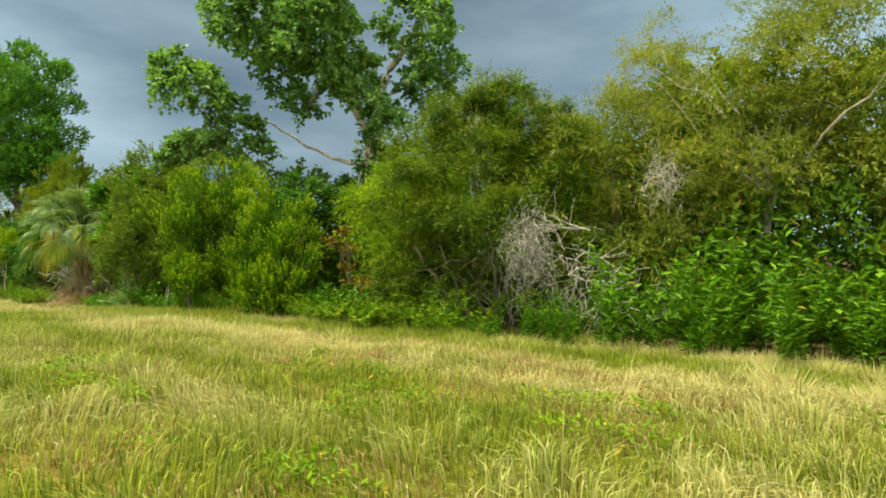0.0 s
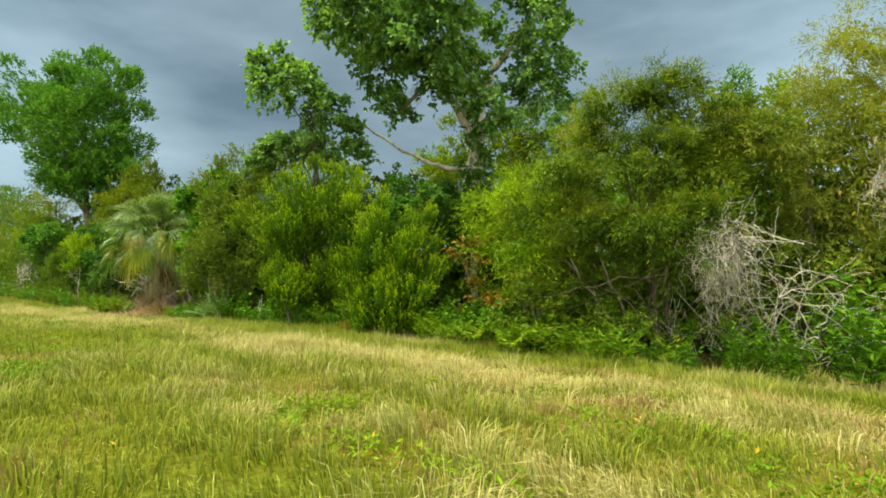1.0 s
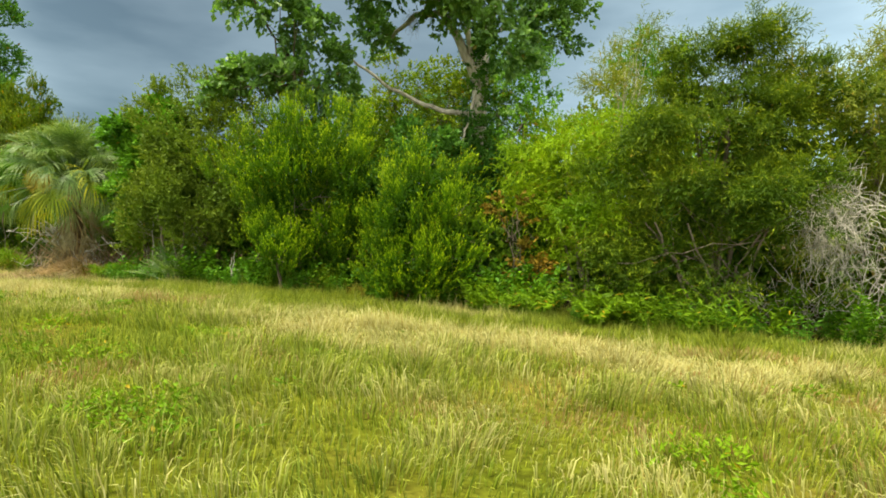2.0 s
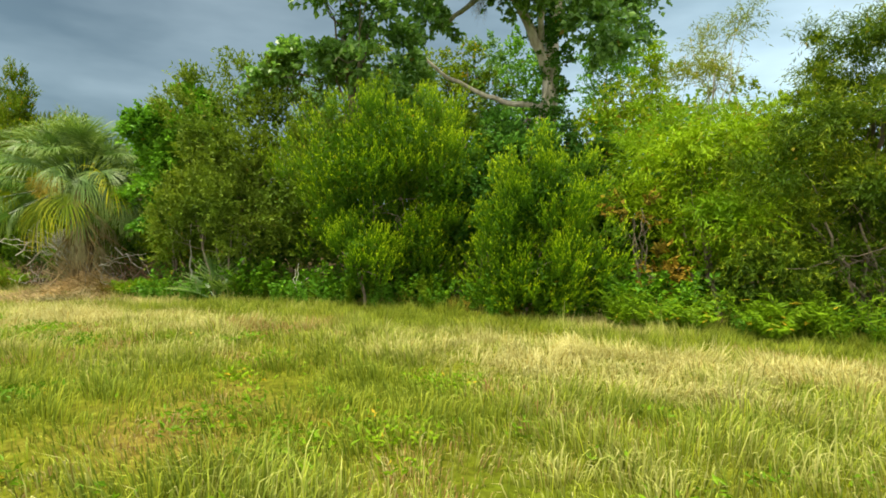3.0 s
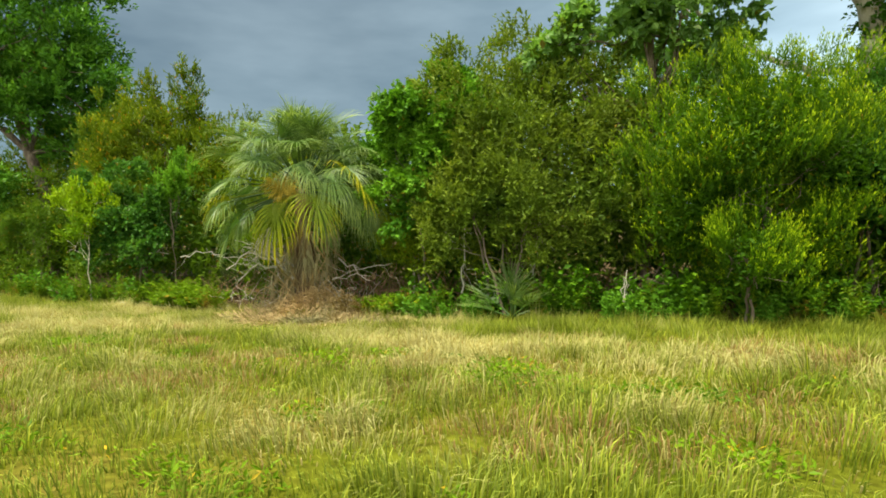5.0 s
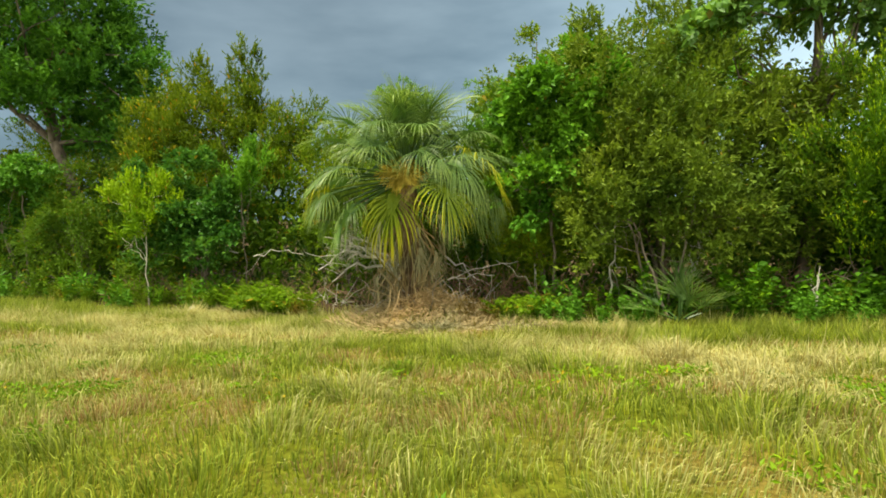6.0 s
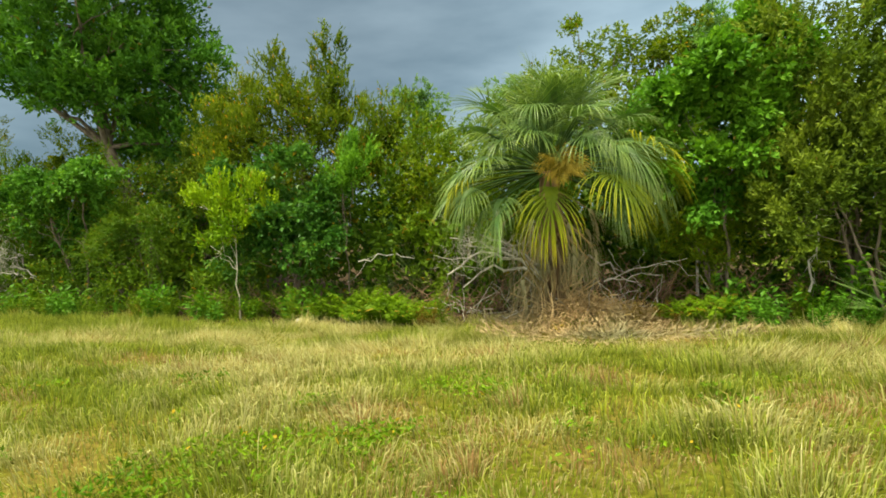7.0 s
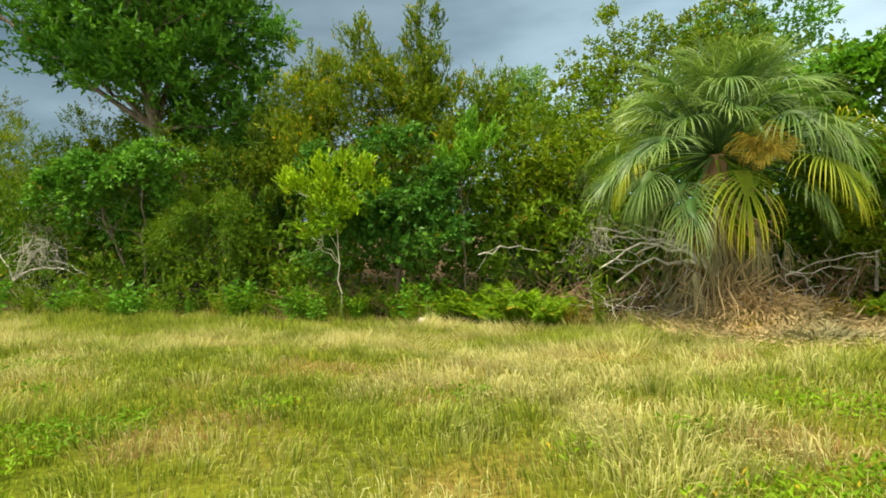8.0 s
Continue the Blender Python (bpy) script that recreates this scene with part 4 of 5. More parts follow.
for mat, lo, hi, x0, x1, top, n in [(M_VINE, 12.0, 12.6, -12.6, -9.4, 2.6, 4), (M_DARK, 12.2, 13.0, -27.5, -20.5, 3.2, 8), (M_DARK, 11.8, 12.6, -20.5, -12.5, 4.0, 9), (M_DARK, 12.2, 13.0, -9.5, -3.0, 3.9, 6), (M_OLIVE, 12.6, 13.2, -4.5, 1.0, 4.9, 5), (M_OLIVE, 13.5, 15.5, -26, 12, 3.2, 21), (M_DARK, 13, 16, -60, -24, 2.8, 20), (M_FRESH, 14.5, 17.5, -12, 6, 4.2, 12), (M_OLIVE, 13, 16, -46, -20, 2.6, 12), (M_AMBER, 13, 15, -60, -36, 3.2, 12)]:
    v, f, _, uv = crown_leaves(woods(n, lo, hi, x0, x1, top), "round", 10000, 6, core=0.5, scale=1.5)
    tagged(new("woods", mesh_of("woods", v, f, mat, uvs=uv)), "dense tangle of shrubs and young trees behind the edge", "woods", kind="stuff")


def undergrowth(x0, x1, y0, y1, z1, mat, count, step, scale=2.0):
    cl = []
    for x in np.arange(x0, x1, step):
        y = rng.uniform(y0, y1)
        for z in np.arange(0.25, z1 * rng.uniform(0.7, 1.1), 0.7):
            cl.append((x + rng.uniform(-0.3, 0.3), y + rng.uniform(-0.2, 0.2), float(ground_z(x, y)) + z, 0.75, 0.5, 0.5))
    v, f, _, uv = crown_leaves(cl, "small", count, 5, core=0.7, scale=scale)
    tagged(new("undergrowth", mesh_of("undergrowth", v, f, mat, uvs=uv)), "dim leafy undergrowth below the shrubs", "undergrowth", kind="stuff")


undergrowth(-46, 9, 10.4, 11.2, 2.3, M_DARK, 14000, 0.8)
undergrowth(-46, 10, 11.5, 12.4, 3.2, M_VINE, 11000, 0.85)
undergrowth(-41, -29.5, 9.8, 10.4, 1.0, M_DARK, 10000, 0.7, 1.1)

def far_tree(x, y, top, wide, mat, thick=1.0):
    plant("far_tree", (x, y), [(x, y, top - 1.6, wide, wide, 1.6), (x + 0.6, y, top - 3.6, wide * 1.15, wide, 2.0), (x - 0.5, y, top - 6, wide * 1.1, wide, 2.2)],
          "round", mat, int(5200 * thick), "distant tall tree beyond the thicket", "tree", trunk=0.2, group="distant trees", lumps=16, limbs=6, scale=1.6 + 0.5 * (thick - 1), core=thick * 1.6)


for x, y, top, wide, mat in ((-40.6, 51, 15.2, 2.3, M_OAK), (-30.9, 52, 15.4, 2.6, M_OAK), (-25.0, 30, 9.9, 1.6, M_OLIVE), (-22.9, 30, 11.3, 1.8, M_OLIVE), (-20.4, 31, 11.7, 1.7, M_OLIVE), (-18.4, 30, 11.0, 1.6, M_AMBER), (-16.6, 31, 12.0, 1.6, M_OAK),
                             (-14.6, 30, 11.3, 1.7, M_FRESH), (-10.5, 27, 8.0, 1.8, M_OLIVE), (-6.8, 27, 7.6, 1.7, M_FERN), (-8.6, 22, 6.4, 1.5, M_FERN), (-4.0, 26, 7.0, 1.8, M_OLIVE), (-35.5, 30, 6.5, 2.0, M_FERN), (-37.6, 15.2, 6.7, 1.5, M_OLIVE), (-34.6, 15.6, 6.4, 1.4, M_DARK), (-76, 20, 9.5, 3.2, M_DARK), (-84, 21, 11.0, 3.6, M_SHADE), (-69, 20, 7.0, 2.8, M_OLIVE), (-92, 22, 11.5, 3.6, M_DARK), (-47.0, 28, 7.0, 2.2, M_FERN)):
    far_tree(x, y, top, wide, mat, 1.6 if y > 50 else 1.0)
plant("far_tree", (-7.0, 70), [(-7.0, 70, 22.2, 1.0, 1.0, 1.3), (-7.0, 70, 20.4, 1.8, 1.6, 1.4), (-6.8, 70, 18.2, 2.6, 2.0, 1.7), (-7.0, 70, 15.2, 3.2, 2.4, 2.2), (-7.0, 70, 12.0, 3.0, 2.4, 2.2)],
      "round", M_SOFT, 7000, "distant pointed tree with light green crown", "tree", trunk=0.25, group="distant trees", lumps=16, limbs=6, scale=2.6, core=2.2)
plant("far_tree", (-12.2, 70), [(-12.2, 70, 22.8, 2.0, 1.8, 1.8), (-11.0, 70, 20.8, 2.4, 2.0, 1.8), (-13.6, 70, 20.4, 2.4, 2.0, 1.9), (-12.2, 70, 17.2, 3.6, 2.4, 2.4), (-12.2, 70, 13.2, 3.2, 2.4, 2.4)],
      "round", M_FRESH, 7000, "distant round-crowned tree beyond the thicket", "tree", trunk=0.25, group="distant trees", lumps=16, limbs=6, scale=2.6, core=2.2)


# ---- the palm ----
rng = np.random.default_rng(11)


def frond(heart, azim, rise, reach, blade, droop, mat, parent, name, label="", stiff=0.0, fan=190, fingers=34):
    """A fan leaf: a stalk that arches from the heart, a rib that bends down out of it, and folded fingers that hang at their ends."""
    out = np.array([math.cos(azim), math.sin(azim), 0.0])
    s = np.linspace(0, 1, 6)
    stalk = heart + np.outer(s * reach * math.cos(rise), out) + np.outer(s * reach * math.sin(rise) - 0.22 * droop * reach * s ** 2, [0, 0, 1.0])
    vs, fs = tubes([(stalk, np.linspace(0.024, 0.013, 6))], 4)
    way = unit(stalk[-1] - stalk[-2])
    side = unit(np.cross(way, [0, 0, 1.0]))
    side = unit(side + np.cross(side, way) * rng.normal(0, 0.5))
    half_fan = radians(fan) / 2
    a = (np.arange(fingers) + 0.5) / fingers * 2 - 1
    # the rib: its direction tips over by bend towards its end
    bend = radians(10 + 50 * (1 - stiff)) * rng.uniform(0.7, 1.2)
    on_rib = (1 - np.abs(a)) ** 0.9
    top = unit(np.cross(side, way))
    tilt = on_rib * bend
    rib_way = way * np.cos(tilt)[:, None] - top * np.sin(tilt)[:, None]
    start = stalk[-1] + (way * np.cos(tilt / 2)[:, None] - top * np.sin(tilt / 2)[:, None]) * (on_rib * blade * 0.34)[:, None]
    ang = a * half_fan + rng.normal(0, 0.06, fingers)
    lift = np.cross(side, rib_way)
    fway = unit(rib_way * np.cos(ang)[:, None] + side * np.sin(ang)[:, None] + lift * (0.38 * np.abs(np.sin(ang)) * stiff)[:, None])
    length = blade * (0.74 + 0.26 * np.cos(ang)) * (1 - 0.26 * on_rib) * rng.uniform(0.92, 1.06, fingers)
    slack = np.clip((1 - stiff) * rng.uniform(0.75, 1.1, fingers) + 0.12, 0, 0.96)
    across = unit(np.cross(fway, lift))
    width = 2 * half_fan / fingers * 0.42 * blade * (0.40 if "dead" in name else 0.46 if blade > 0.7 else 0.54)
    V, F, along, o = [vs], [fs], [np.zeros(len(vs))], len(vs)
    at, last_u, last = start, 0.0, None
    for u, wd in ((0.0, 0.12), (0.12, 0.50), (0.38, 1.0), (0.60, 0.80), (0.80, 0.48), (1.0, 0.05)):
        k = np.clip((u - 0.15) / 0.85, 0, 1) ** 0.9 * slack
        now_way = unit(fway * (1 - k)[:, None] + np.array([0, 0, -1.0]) * k[:, None])
        at = at + now_way * (length * (u - last_u))[:, None]
        last_u = u
        row = np.stack([at - across * width * wd * 0.5, at + lift * width * wd * 0.30, at + across * width * wd * 0.5], 1)
        now = np.arange(3 * fingers).reshape(-1, 3) + o
        V.append(row.reshape(-1, 3))
        along.append(np.repeat(np.clip(u + rng.normal(0, 0.08, fingers), 0, 1), 3))
        o += 3 * fingers
        if last is not None:
            F.append(np.stack([last[:, 0], last[:, 1], now[:, 1], now[:, 0]], -1))
            F.append(np.stack([last[:, 1], last[:, 2], now[:, 2], now[:, 1]], -1))
            if u < 0.2:
                F.append(np.stack([last[:-1, 2], last[1:, 0], now[1:, 0], now[:-1, 2]], -1))
        last = now
    along = np.concatenate(along)
    return part(name, mesh_of(name, np.concatenate(V), np.concatenate(F), mat, uvs=np.stack([along * 0, along], -1)), parent, label)


def fan_palm(at, height, label, greens, reach, blade):
    x, y = at
    foot = Vector((x, y, float(ground_z(x, y)) - 0.05))
    ob = base_of("fan_palm", foot, label, "palm")
    pts, rad = bent((0, 0, 0), (0, 0, height), 0.24, 0.17, 12, 0.01)
    v, f = tubes([(pts, rad)], 12)
    part("trunk", mesh_of("palm_trunk", v, f, M_PALMTRUNK, True), ob, "squat fibrous trunk wrapped in old leaf bases")
    heart = np.array([0, 0, height])
    for i in range(greens):
        q = (i + 0.5) / greens
        rise = radians(max(84 - 96 * q + rng.uniform(-20, 20), -24))
        azim = (i * 2.39996 + rng.uniform(-0.2, 0.2)) % (2 * math.pi)
        if rise < radians(26) and abs(azim - 4.85) < 0.34:
            continue
        frond(heart, azim, rise, reach * (0.74 + 0.22 * q) * rng.uniform(0.62, 1.05), blade * rng.uniform(0.8, 1.15), 0.15 + 0.6 * q, M_FROND, ob, "frond", stiff=float(np.clip(0.80 - 0.46 * q + rng.uniform(-0.22, 0.22), 0.2, 0.85)))
    return ob, heart


palm, heart = fan_palm((-22.2, 9.5), 2.68, "squat fan palm with full grey-green crown and dead frond skirt", 104, 1.72, 0.92)
for az, rs, ln in ((-0.15, -8, 1.5), (-0.65, -16, 1.3), (0.3, -10, 1.5), (-0.4, 6, 1.45), (3.7, -14, 1.3), (4.15, -16, 1.2), (3.3, -6, 1.4)):
    frond(heart, az, radians(rs), ln, 0.95, 0.5, M_FROND, palm, "frond", stiff=0.3)
for az, rs, ln, bl, st in ((-1.40, -14, 0.95, 1.3, 0.10), (-1.62, -30, 0.8, 1.1, 0.05), (-0.3, 8, 1.55, 1.2, 0.45), (3.75, -2, 1.5, 0.9, 0.2), (-0.8, -2, 1.5, 1.15, 0.3), (0.2, 6, 1.8, 1.0, 0.5)):
    frond(heart, az, radians(rs), ln, bl, 0.4, M_FROND_YELLOW, palm, "yellow_frond", "yellowing frond", stiff=st)
for i in range(44):
    frond(heart - np.array([0, 0, rng.uniform(0.1, 0.9)]), rng.uniform(0, 6.28), radians(-22 - 55 * rng.uniform()), rng.uniform(0.5, 1.2), rng.uniform(0.5, 0.9), 0.4, M_FROND_DEAD, palm, "dead_frond", "dry brown hanging frond", fan=70, fingers=12)
stalks = []
for i in range(90):
    a, q = rng.uniform(0, 2 * np.pi), rng.uniform(0.35, 1.15)
    top_z = rng.uniform(0.5, 1.7)
    stalks.append(bent((0.2 * math.cos(a), 0.2 * math.sin(a), top_z), (q * math.cos(a + 0.2), q * math.sin(a + 0.2), rng.uniform(0.0, 0.25)), 0.011, 0.005, 6, 0.05))
for i in range(26):
    a = rng.uniform(-2.9, 0.1)
    q = rng.uniform(0.45, 0.95)
    top_z = rng.uniform(0.25, 0.7)
    stalks.append(bent((0.2 * math.cos(a), 0.2 * math.sin(a), top_z), (q * math.cos(a), q * math.sin(a), top_z + rng.uniform(0.1, 0.75)), 0.02, 0.012, 5, 0.02))
v, f = tubes(stalks, 4)
part("dead_stalk", mesh_of("palm_stalks", v, f, M_LITTER), palm, "old grey-brown leaf stalks", "stuff")
d = unit(rng.normal(0, 1, (2200, 3)))
v, f = leaves(heart + np.array([0.38, -1.15, 0.02]) + d * rng.uniform(0.05, 1, (2200, 1)) * np.array([0.40, 0.22, 0.24]) + np.sin(d[:, ::-1] * 5) * 0.07, d + np.array([0, -0.3, -0.9]), 0.13, 0.007)
part("flower_stalk", mesh_of("palm_flower", v, f, M_FLOWER), palm, "dry orange-brown spent flower cluster")


n = 11000
a, q = rng.uniform(0, 2 * np.pi, n), rng.uniform(0, 1, n) ** 0.7
lx, ly = -21.6 + np.cos(a) * q * 2.0, 9.2 + np.sin(a) * q * 1.2
lx[:3500], ly[:3500] = -21.2 + np.cos(a[:3500]) * q[:3500] * 2.1, 8.15 + np.sin(a[:3500]) * q[:3500] * 0.8
mound = np.where(np.arange(n) < 3500, 0.04, np.maximum(0.6 * (1 - q) ** 1.3, 0.02))
lz = ground_z(lx, ly) + mound * rng.uniform(0.3, 1.0, n)
v, f = leaves(np.stack([lx, ly, lz], -1), np.stack([np.cos(a) + rng.normal(0, 0.5, n), np.sin(a) + rng.normal(0, 0.5, n), rng.normal(-0.1, 0.6, n)], -1), rng.uniform(0.06, 0.26, n), rng.uniform(0.008, 0.022, n), 0.1)
tagged(new("palm_litter", mesh_of("palm_litter", v, f, M_LITTER)), "mound of dry brown fallen fronds and stalks", "litter", kind="stuff")


# ---- weeds and ferns at the foot of the thicket ----
rng = np.random.default_rng(31)


def weed_mesh(h, mat, n_stems, leaf, wide, spread):
    paths, pos, way = [], [], []
    for _ in range(n_stems):
        a = rng.uniform(0, 2 * np.pi)
        top = np.array([math.cos(a), math.sin(a), 0]) * spread * rng.uniform(0.2, 1) + np.array([0, 0, h * rng.uniform(0.6, 1.05)])
        p = bent(rng.normal(0, 0.05, 3) * [1, 1, 0], top, 0.006, 0.003, 6, 0.03)
        paths.append(p)
        k = int(h * 26)
        for s in np.linspace(0.12, 1, k):
            at = np.array([np.interp(s, np.linspace(0, 1, 6), p[0][:, c]) for c in range(3)])
            b = rng.uniform(0, 2 * np.pi)
            pos.append(at)
            way.append((math.cos(b), math.sin(b), rng.uniform(-0.3, 0.9)))
    v, f = leaves(np.array(pos), np.array(way), leaf * rng.uniform(0.6, 1.25, len(pos)), wide * rng.uniform(0.7, 1.2, len(pos)), 0.18)
    tv, tf = tubes(paths, 3)
    return mesh_of("weed_stem", tv, tf, mat), mesh_of("weed_leaves", v, f, mat)


def weed_kind(h, mat, n_stems, leaf, wide, spread, label):
    ob = base_of("weed", (0, 0, 0), label, "weed", "weeds along the thicket")
    a, b = weed_mesh(h, mat, n_stems, leaf, wide, spread)
    part("stem", a, ob, kind="stuff")
    part("leaves", b, ob, kind="stuff")
    return ob


def fern_kind(label):
    """A clump of arching fronds, each a bent rib with two rows of narrow leaflets."""
    ob = base_of("fern", (0, 0, 0), label, "fern", "ferns along the thicket")
    ribs, pos, way, size = [], [], [], []
    for i in range(13):
        a = i * 2.4 + rng.uniform(-0.3, 0.3)
        out, rise, reach = np.array([math.cos(a), math.sin(a), 0.0]), rng.uniform(0.45, 0.75), rng.uniform(0.3, 0.6)
        q = np.linspace(0, 1, 7)[:, None]
        rib = out * reach * q ** 1.3 + np.array([0, 0, 1.0]) * rise * (q * 1.25 - 0.45 * q ** 2.4)
        ribs.append((rib, np.linspace(0.006, 0.002, 7)))
        side = np.cross(out, [0, 0, 1.0])
        for u in np.linspace(0.22, 0.98, 17):
            at = np.array([np.interp(u, q[:, 0], rib[:, c]) for c in range(3)])
            for w in (-1, 1):
                pos.append(at)
                way.append(side * w + out * 0.45 + np.array([0, 0, -0.25]) + rng.normal(0, 0.1, 3))
                size.append(0.15 * math.sin(math.pi * (0.12 + 0.86 * u)) + 0.02)
    size = np.array(size)
    v, f = leaves(np.array(pos), np.array(way), size, size * 0.26, 0.1)
    tv, tf = tubes(ribs, 3)
    part("stem", mesh_of("fern_rib", tv, tf, M_FERN), ob, kind="stuff")
    part("leaves", mesh_of("fern_leaves", v, f, M_FERN), ob, kind="stuff")
    return ob


def scatter(first, places):
    """Sets the first of a kind and its copies in their places."""
    for i, (x, y, turn, size) in enumerate(places):
        m = pose(x, y, float(ground_z(x, y)) - 0.02, rng.uniform(-9, 9), rng.uniform(-9, 9), turn)
        if i == 0:
            first.matrix_basis = m @ Matrix.Scale(size, 4)
        else:
            c = copy_thing(first, m)
            c.scale = (size, size, size)


def strip(n, x0, x1, y0, y1, s0, s1):
    return [(rng.uniform(x0, x1), rng.uniform(y0, y1), rng.uniform(0, 360), rng.uniform(s0, s1)) for _ in range(n)]


scatter(weed_kind(1.25, M_WEED, 8, 0.16, 0.045, 0.5, "tall lush green weed with lance-shaped leaves"), strip(46, -2.9, 3.0, 8.3, 10.4, 0.3, 1.4) + strip(12, -4.6, -2.9, 8.3, 9.2, 0.3, 0.7))
scatter(weed_kind(1.0, M_WEED, 8, 0.14, 0.075, 0.5, "broad-leaved green weed at the thicket's foot"), strip(20, -2.6, 2.5, 8.7, 10.2, 0.6, 1.5) + strip(34, -19.0, -8.0, 8.6, 9.3, 0.5, 1.0) + strip(10, -33, -26.5, 9.2, 9.7, 0.4, 0.7))
scatter(weed_kind(0.6, M_FRESH, 7, 0.12, 0.05, 0.25, "low green weed in the shade of the shrubs"), strip(60, -19.5, -4.0, 8.4, 9.2, 0.5, 1.1) + strip(36, -19.5, -8.0, 8.9, 9.7, 0.7, 1.4) + strip(22, -40, -26.0, 8.9, 9.8, 0.6, 1.6))
scatter(fern_kind("arching yellow-green fern clump"), strip(18, -26.4, -23.7, 8.8, 9.6, 0.6, 1.25) + strip(6, -20.6, -19.3, 8.6, 9.2, 0.6, 0.95) + strip(12, -9.6, -5.4, 8.2, 8.8, 0.6, 1.0))
scatter(weed_kind(0.55, M_FERN, 12, 0.13, 0.022, 0.42, "feathery yellow-green weed clump"), strip(20, -10.0, -4.6, 8.2, 8.8, 0.7, 1.3) + strip(40, -41, -26.5, 8.7, 9.9, 0.4, 1.2))

scatter(weed_kind(0.75, M_OLIVE, 9, 0.10, 0.018, 0.35, "slender olive weed at the edge of the grass"), strip(20, -41, -24.0, 8.7, 9.6, 0.6, 1.3) + strip(14, -19.0, -6.0, 8.5, 9.1, 0.5, 1.0))
scatter(weed_kind(0.5, M_DRYLEAF, 10, 0.12, 0.012, 0.4, "tuft of dry brown grass and stems"), strip(9, -36, -23.6, 8.7, 9.5, 0.7, 1.2) + strip(6, -21, -19, 8.5, 9.2, 0.7, 1.2) + strip(7, -14, -8, 8.4, 8.9, 0.5, 0.9))

# young palmettos
for x, y, size in ((-17.35, 8.75, 0.95), (-25.6, 11.4, 1.4)):
    ob = base_of("palmetto", (x, y, float(ground_z(x, y)) - 0.03), "small stemless palmetto with stiff fan leaves", "palm")
    for i, (az, up_by) in enumerate(((-1.7, 82), (-1.2, 48), (-2.6, 22), (0.1, 24), (1.3, 60), (3.0, 40), (-0.5, 38))):
        frond(np.array([0, 0, 0.05]), az, radians(up_by), (0.42 if i == 0 else 0.36) * size, 0.72 * size, 0.1, M_FROND, ob, "frond", stiff=1.0, fan=150, fingers=22)


# ---- dead wood ----
def dead_branch(at, ends, r, label, twigs=6, arch=0.0):
    """A bleached branch with side twigs."""
    x, y, z = at
    ob = base_of("dead_branch", at, label, "branch")
    main = []
    for e in ends:
        pts, rad = bent((0, 0, 0), e, r, r * 0.3, 9, 0.05)
        pts[:, 2] += arch * np.linalg.norm(e) * np.sin(np.linspace(0, np.pi, 9))
        main.append((pts, rad))
    for pts, rad in main:
        v, f = tubes([(pts, rad)], 7)
        limb = part("limb", mesh_of("dead_limb", v, f, M_DEADWOOD, True), ob)
        for _ in range(twigs):
            k = rng.integers(2, 8)
            v, f = tubes([bent(pts[k], pts[k] + rng.normal(0, 0.3, 3), rad[k] * 0.45, 0.003, 5, 0.08)], 5)
            part("twig", mesh_of("dead_twig", v, f, M_DEADWOOD, True), limb)
    return ob


def dead_tuft(at, size, n, label, fall=-0.8, name="dead_twigs", category="twigs"):
    """A hanging bunch of fine grey dead twigs."""
    ob = base_of(name, at, label, category)
    tw = []
    for _ in range(n):
        a = rng.normal(0, 1, 3) * np.array([0.24, 0.2, 0.34]) * size
        e = a + (rng.normal(0, 0.2, 3) + np.array([0, 0, fall * rng.uniform(0.1, 0.75)])) * size
        tw.append(bent(a, e, 0.004, 0.002, 7, 0.13))
    v, f = tubes(tw, 4)
    part("twig", mesh_of("dead_twigs", v, f, M_DEADWOOD, True), ob, kind="stuff")
    return ob


dead_branch((-27.3, 9.5, 0.85), [(0.6, 0.4, -0.08)], 0.028, "bleached fallen branch caught in the undergrowth", 3)
dead_branch((-22.25, 9.15, 0.35), [(-1.75, -0.1, 0.15), (-1.5, 0.0, -0.1), (-1.2, 0.1, 0.35)], 0.038, "tangle of bleached dead branches beside the palm", 7, 0.24)
dead_branch((-22.35, 9.3, 0.6), [(-1.45, 0.1, 0.4), (-1.1, 0.0, 0.6), (-1.7, 0.1, 0.55), (-0.9, -0.1, 0.4)], 0.026, "tangle of bleached dead branches beside the palm", 7, 0.06)
dead_branch((-26.2, 9.8, 0.70), [(1.1, 0.35, 0.02)], 0.017, "bleached curved branch resting in the ferns", 3, 0.05)
dead_branch((-21.3, 9.2, 0.35), [(0.9, 0.0, 0.1), (1.3, 0.2, 0.35)], 0.011, "thin grey fallen sticks beside the palm", 5, 0.05)
dead_branch((-21.6, 9.9, 0.75), [(0.9, 0.1, -0.6)], 0.022, "bare grey stick leaning under the palm", 1)
dead_branch((-19.8, 10.0, 0.0), [(0.15, 0.05, 1.5)], 0.03, "thin pale bare trunk", 2)
dead_branch((-3.0, 9.5, 2.0), [(-1.2, -0.2, 0.45), (-1.0, 0.0, 0.15)], 0.012, "pale dead branch among the shrubs", 8)
dead_branch((-3.3, 9.2, 1.2), [(0.7, -0.1, 0.35), (0.9, 0.1, -0.2), (0.5, 0.0, 0.7)], 0.012, "pale dead branch among the shrubs", 8)
dead_branch((-2.9, 9.4, 0.7), [(0.8, -0.1, 0.45), (0.5, 0.1, 0.8), (-0.4, 0.1, 0.7)], 0.010, "grey dead branches rising out of the weeds", 9)
dead_tuft((-4.0, 8.95, 1.85), 1.0, 360, "hanging bunch of fine grey dead twigs")
dead_tuft((-1.9, 10.2, 3.0), 0.75, 140, "bunch of dry hanging twigs")
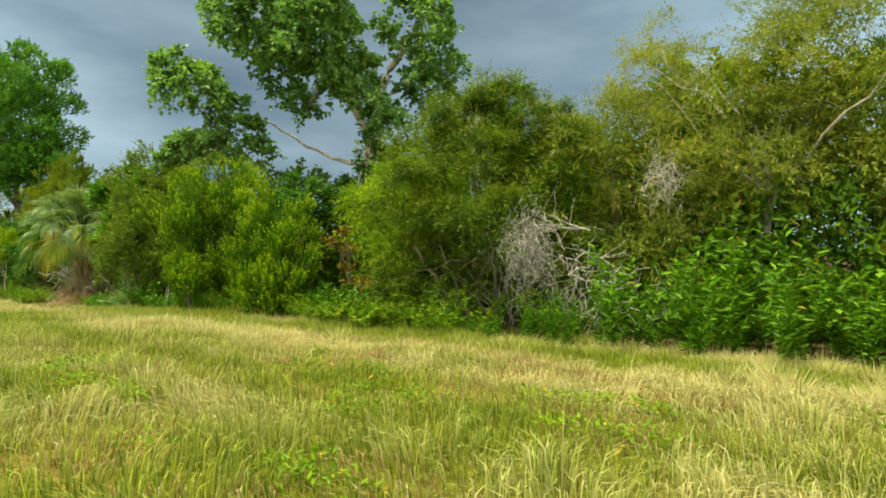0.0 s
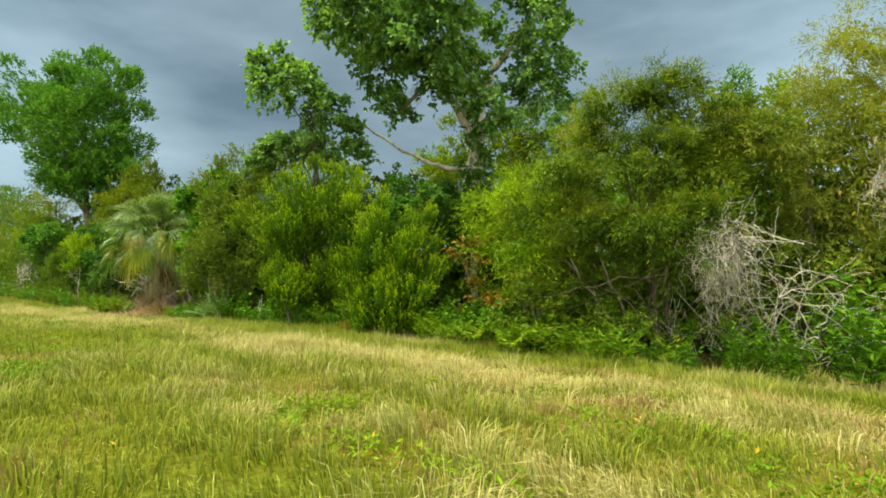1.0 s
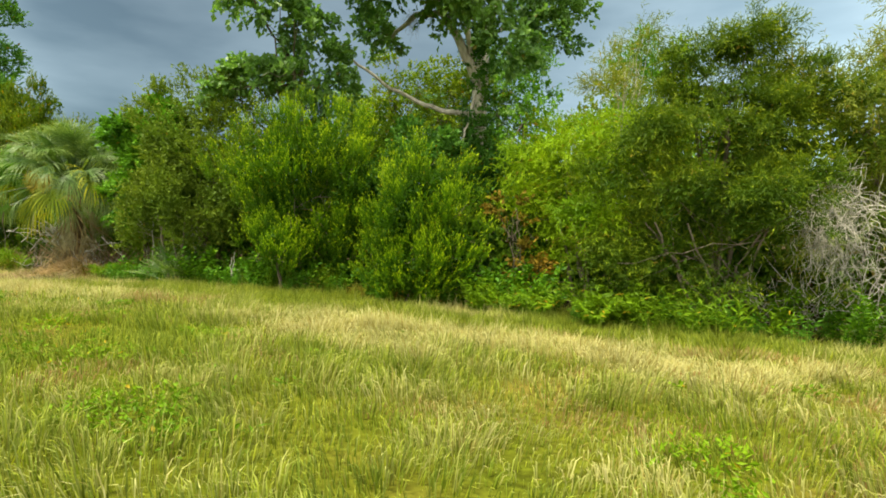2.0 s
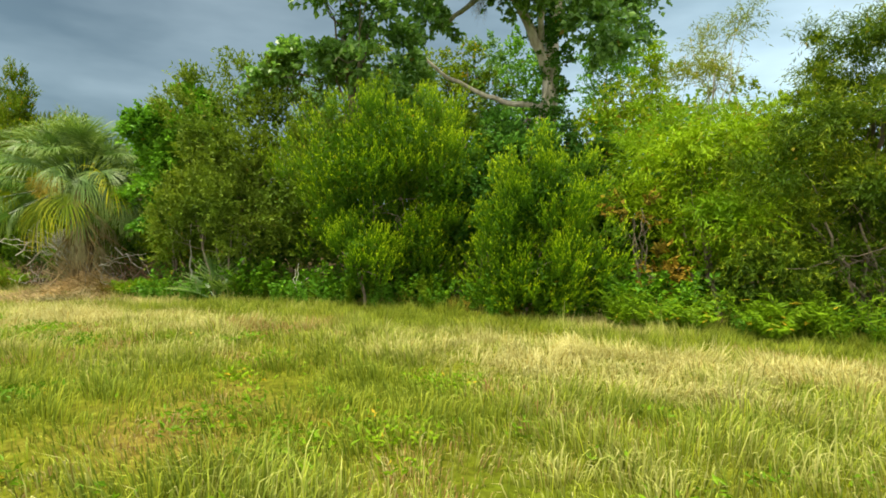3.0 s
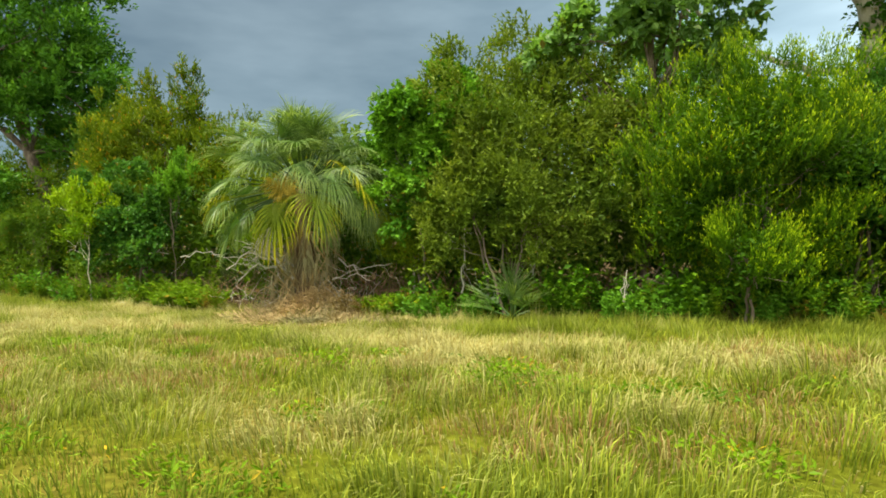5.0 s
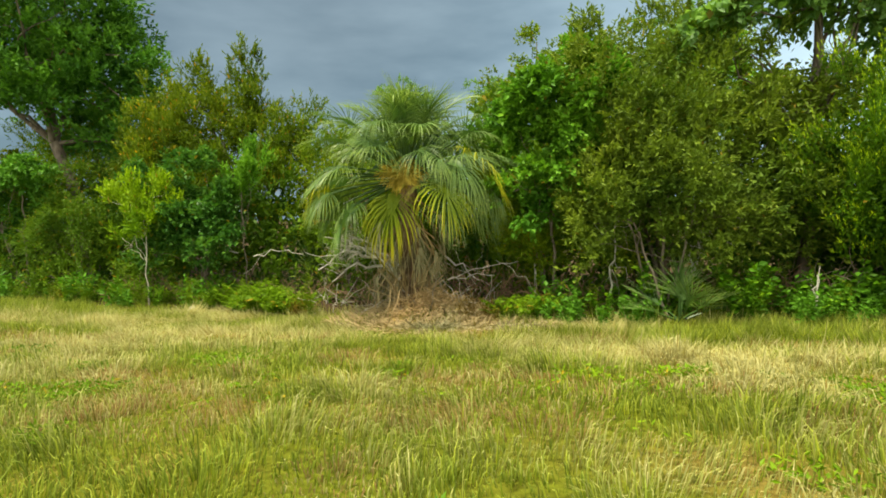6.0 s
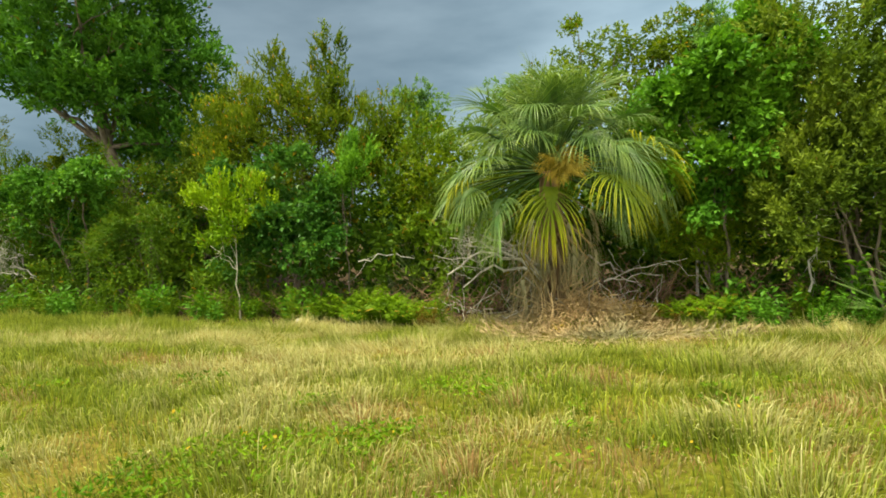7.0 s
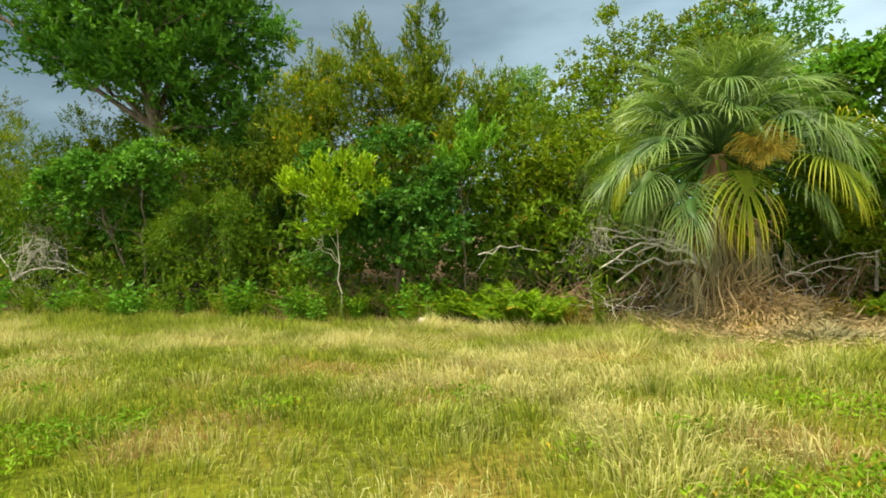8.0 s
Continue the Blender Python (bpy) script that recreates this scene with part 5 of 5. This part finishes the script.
dead_tuft((-24.1, 10.4, 0.95), 0.75, 170, "grey bunch of dead twigs beside the palm", -0.6)
dead_tuft((-12.65, 12.1, 6.75), 0.36, 90, "wisp of pale grey moss hanging from a limb", -1.3, "hanging_moss", "moss")
dead_tuft((-12.2, 12.1, 7.1), 0.3, 60, "wisp of pale grey moss hanging from a limb", -1.3, "hanging_moss", "moss")
dead_branch((-15.55, 8.9, 0.0), [(0.03, 0.0, 0.6), (0.08, 0.05, 0.72)], 0.017, "short broken pale stump among the weeds", 1)
dead_branch((-17.1, 9.3, 0.5), [(0.15, -0.1, 1.1), (-0.2, 0.0, 0.9)], 0.022, "bare crooked grey stem in front of the shrub", 5)
dead_branch((-18.4, 9.1, 0.2), [(0.1, -0.05, 1.3)], 0.02, "bare crooked grey stem in front of the shrub", 6)
dead_branch((-38.5, 10.6, 0.9), [(1.8, -0.3, 0.1), (2.0, -0.4, -0.5)], 0.035, "grey dead branches under the large tree", 8)
dead_tuft((-37.6, 10.0, 1.1), 1.0, 150, "tangle of grey dead twigs", -0.5)
dead_branch((-38.6, 10.0, 0.2), [(1.5, -0.1, 0.9), (0.9, 0.0, 1.2), (2.0, -0.2, 0.3), (-0.6, 0.0, 1.1)], 0.025, "grey dead branches under the large tree", 9, 0.08)


def stone(at, size, label):
    """A rounded, uneven stone half sunk in the turf."""
    bm = bmesh.new()
    bmesh.ops.create_icosphere(bm, subdivisions=3, radius=1.0)
    lump = rng.normal(0, 1, (5, 3))
    for w in bm.verts:
        k = 1.0 + 0.10 * sum(math.sin(2.1 * Vector(q).dot(w.co) + i) for i, q in enumerate(lump)) / 2
        w.co = Vector((w.co.x * size[0], w.co.y * size[1], max(w.co.z, -0.5) * size[2])) * k
    me = bpy.data.meshes.new("stone")
    bm.to_mesh(me)
    bm.free()
    me.polygons.foreach_set("use_smooth", np.full(len(me.polygons), True))
    me.materials.append(M_DEADWOOD)
    ob = new("stone", me)
    ob.location = (at[0], at[1], float(ground_z(*at)) + size[2] * 0.35)
    return tagged(ob, label, "stone")


stone((-27.0, 8.8), (0.13, 0.08, 0.10), "small pale grey stone at the edge of the grass")


# ---- dry brush in the shade below the shrubs ----
def dry_brush(x0, x1, y0, y1, n, high, mat, label):
    tw = []
    for _ in range(n):
        x, y = rng.uniform(x0, x1), rng.uniform(y0, y1)
        a = np.array([x, y, float(ground_z(x, y)) + rng.uniform(0, 0.5) * high])
        e = a + np.array([rng.normal(0, 0.35), rng.normal(0, 0.2), rng.uniform(-0.1, 0.75) * high])
        tw.append(bent(a, e, rng.uniform(0.004, 0.011), 0.003, 5, 0.07))
    v, f = tubes(tw, 4)
    tagged(new("dry_brush", mesh_of("dry_brush", v, f, mat, True)), label, "brush", kind="stuff")


dry_brush(-30.5, -23.5, 9.5, 10.2, 330, 0.8, M_PALMTRUNK, "tangle of dry brown stems below the shrubs")
dry_brush(-20.6, -15.0, 9.4, 10.2, 300, 0.9, M_PALMTRUNK, "tangle of dry brown stems below the shrubs")
dry_brush(-23.8, -20.2, 9.5, 10.6, 260, 1.0, M_PALMTRUNK, "dry brown stalks and stems round the palm's foot")
dry_brush(-24.2, -20.4, 8.9, 9.8, 70, 0.8, M_DEADWOOD, "bleached broken stalks round the palm's foot")
dry_brush(-16.0, -8.0, 9.3, 10.0, 160, 1.0, M_BARK, "thin grey stems in the shade of the shrubs")
dry_brush(-5.0, -1.5, 9.2, 9.9, 130, 1.2, M_DEADWOOD, "grey dry stems among the weeds")
dry_brush(-41.0, -31.0, 9.7, 10.4, 220, 0.9, M_BARK, "thin grey stems under the large tree")
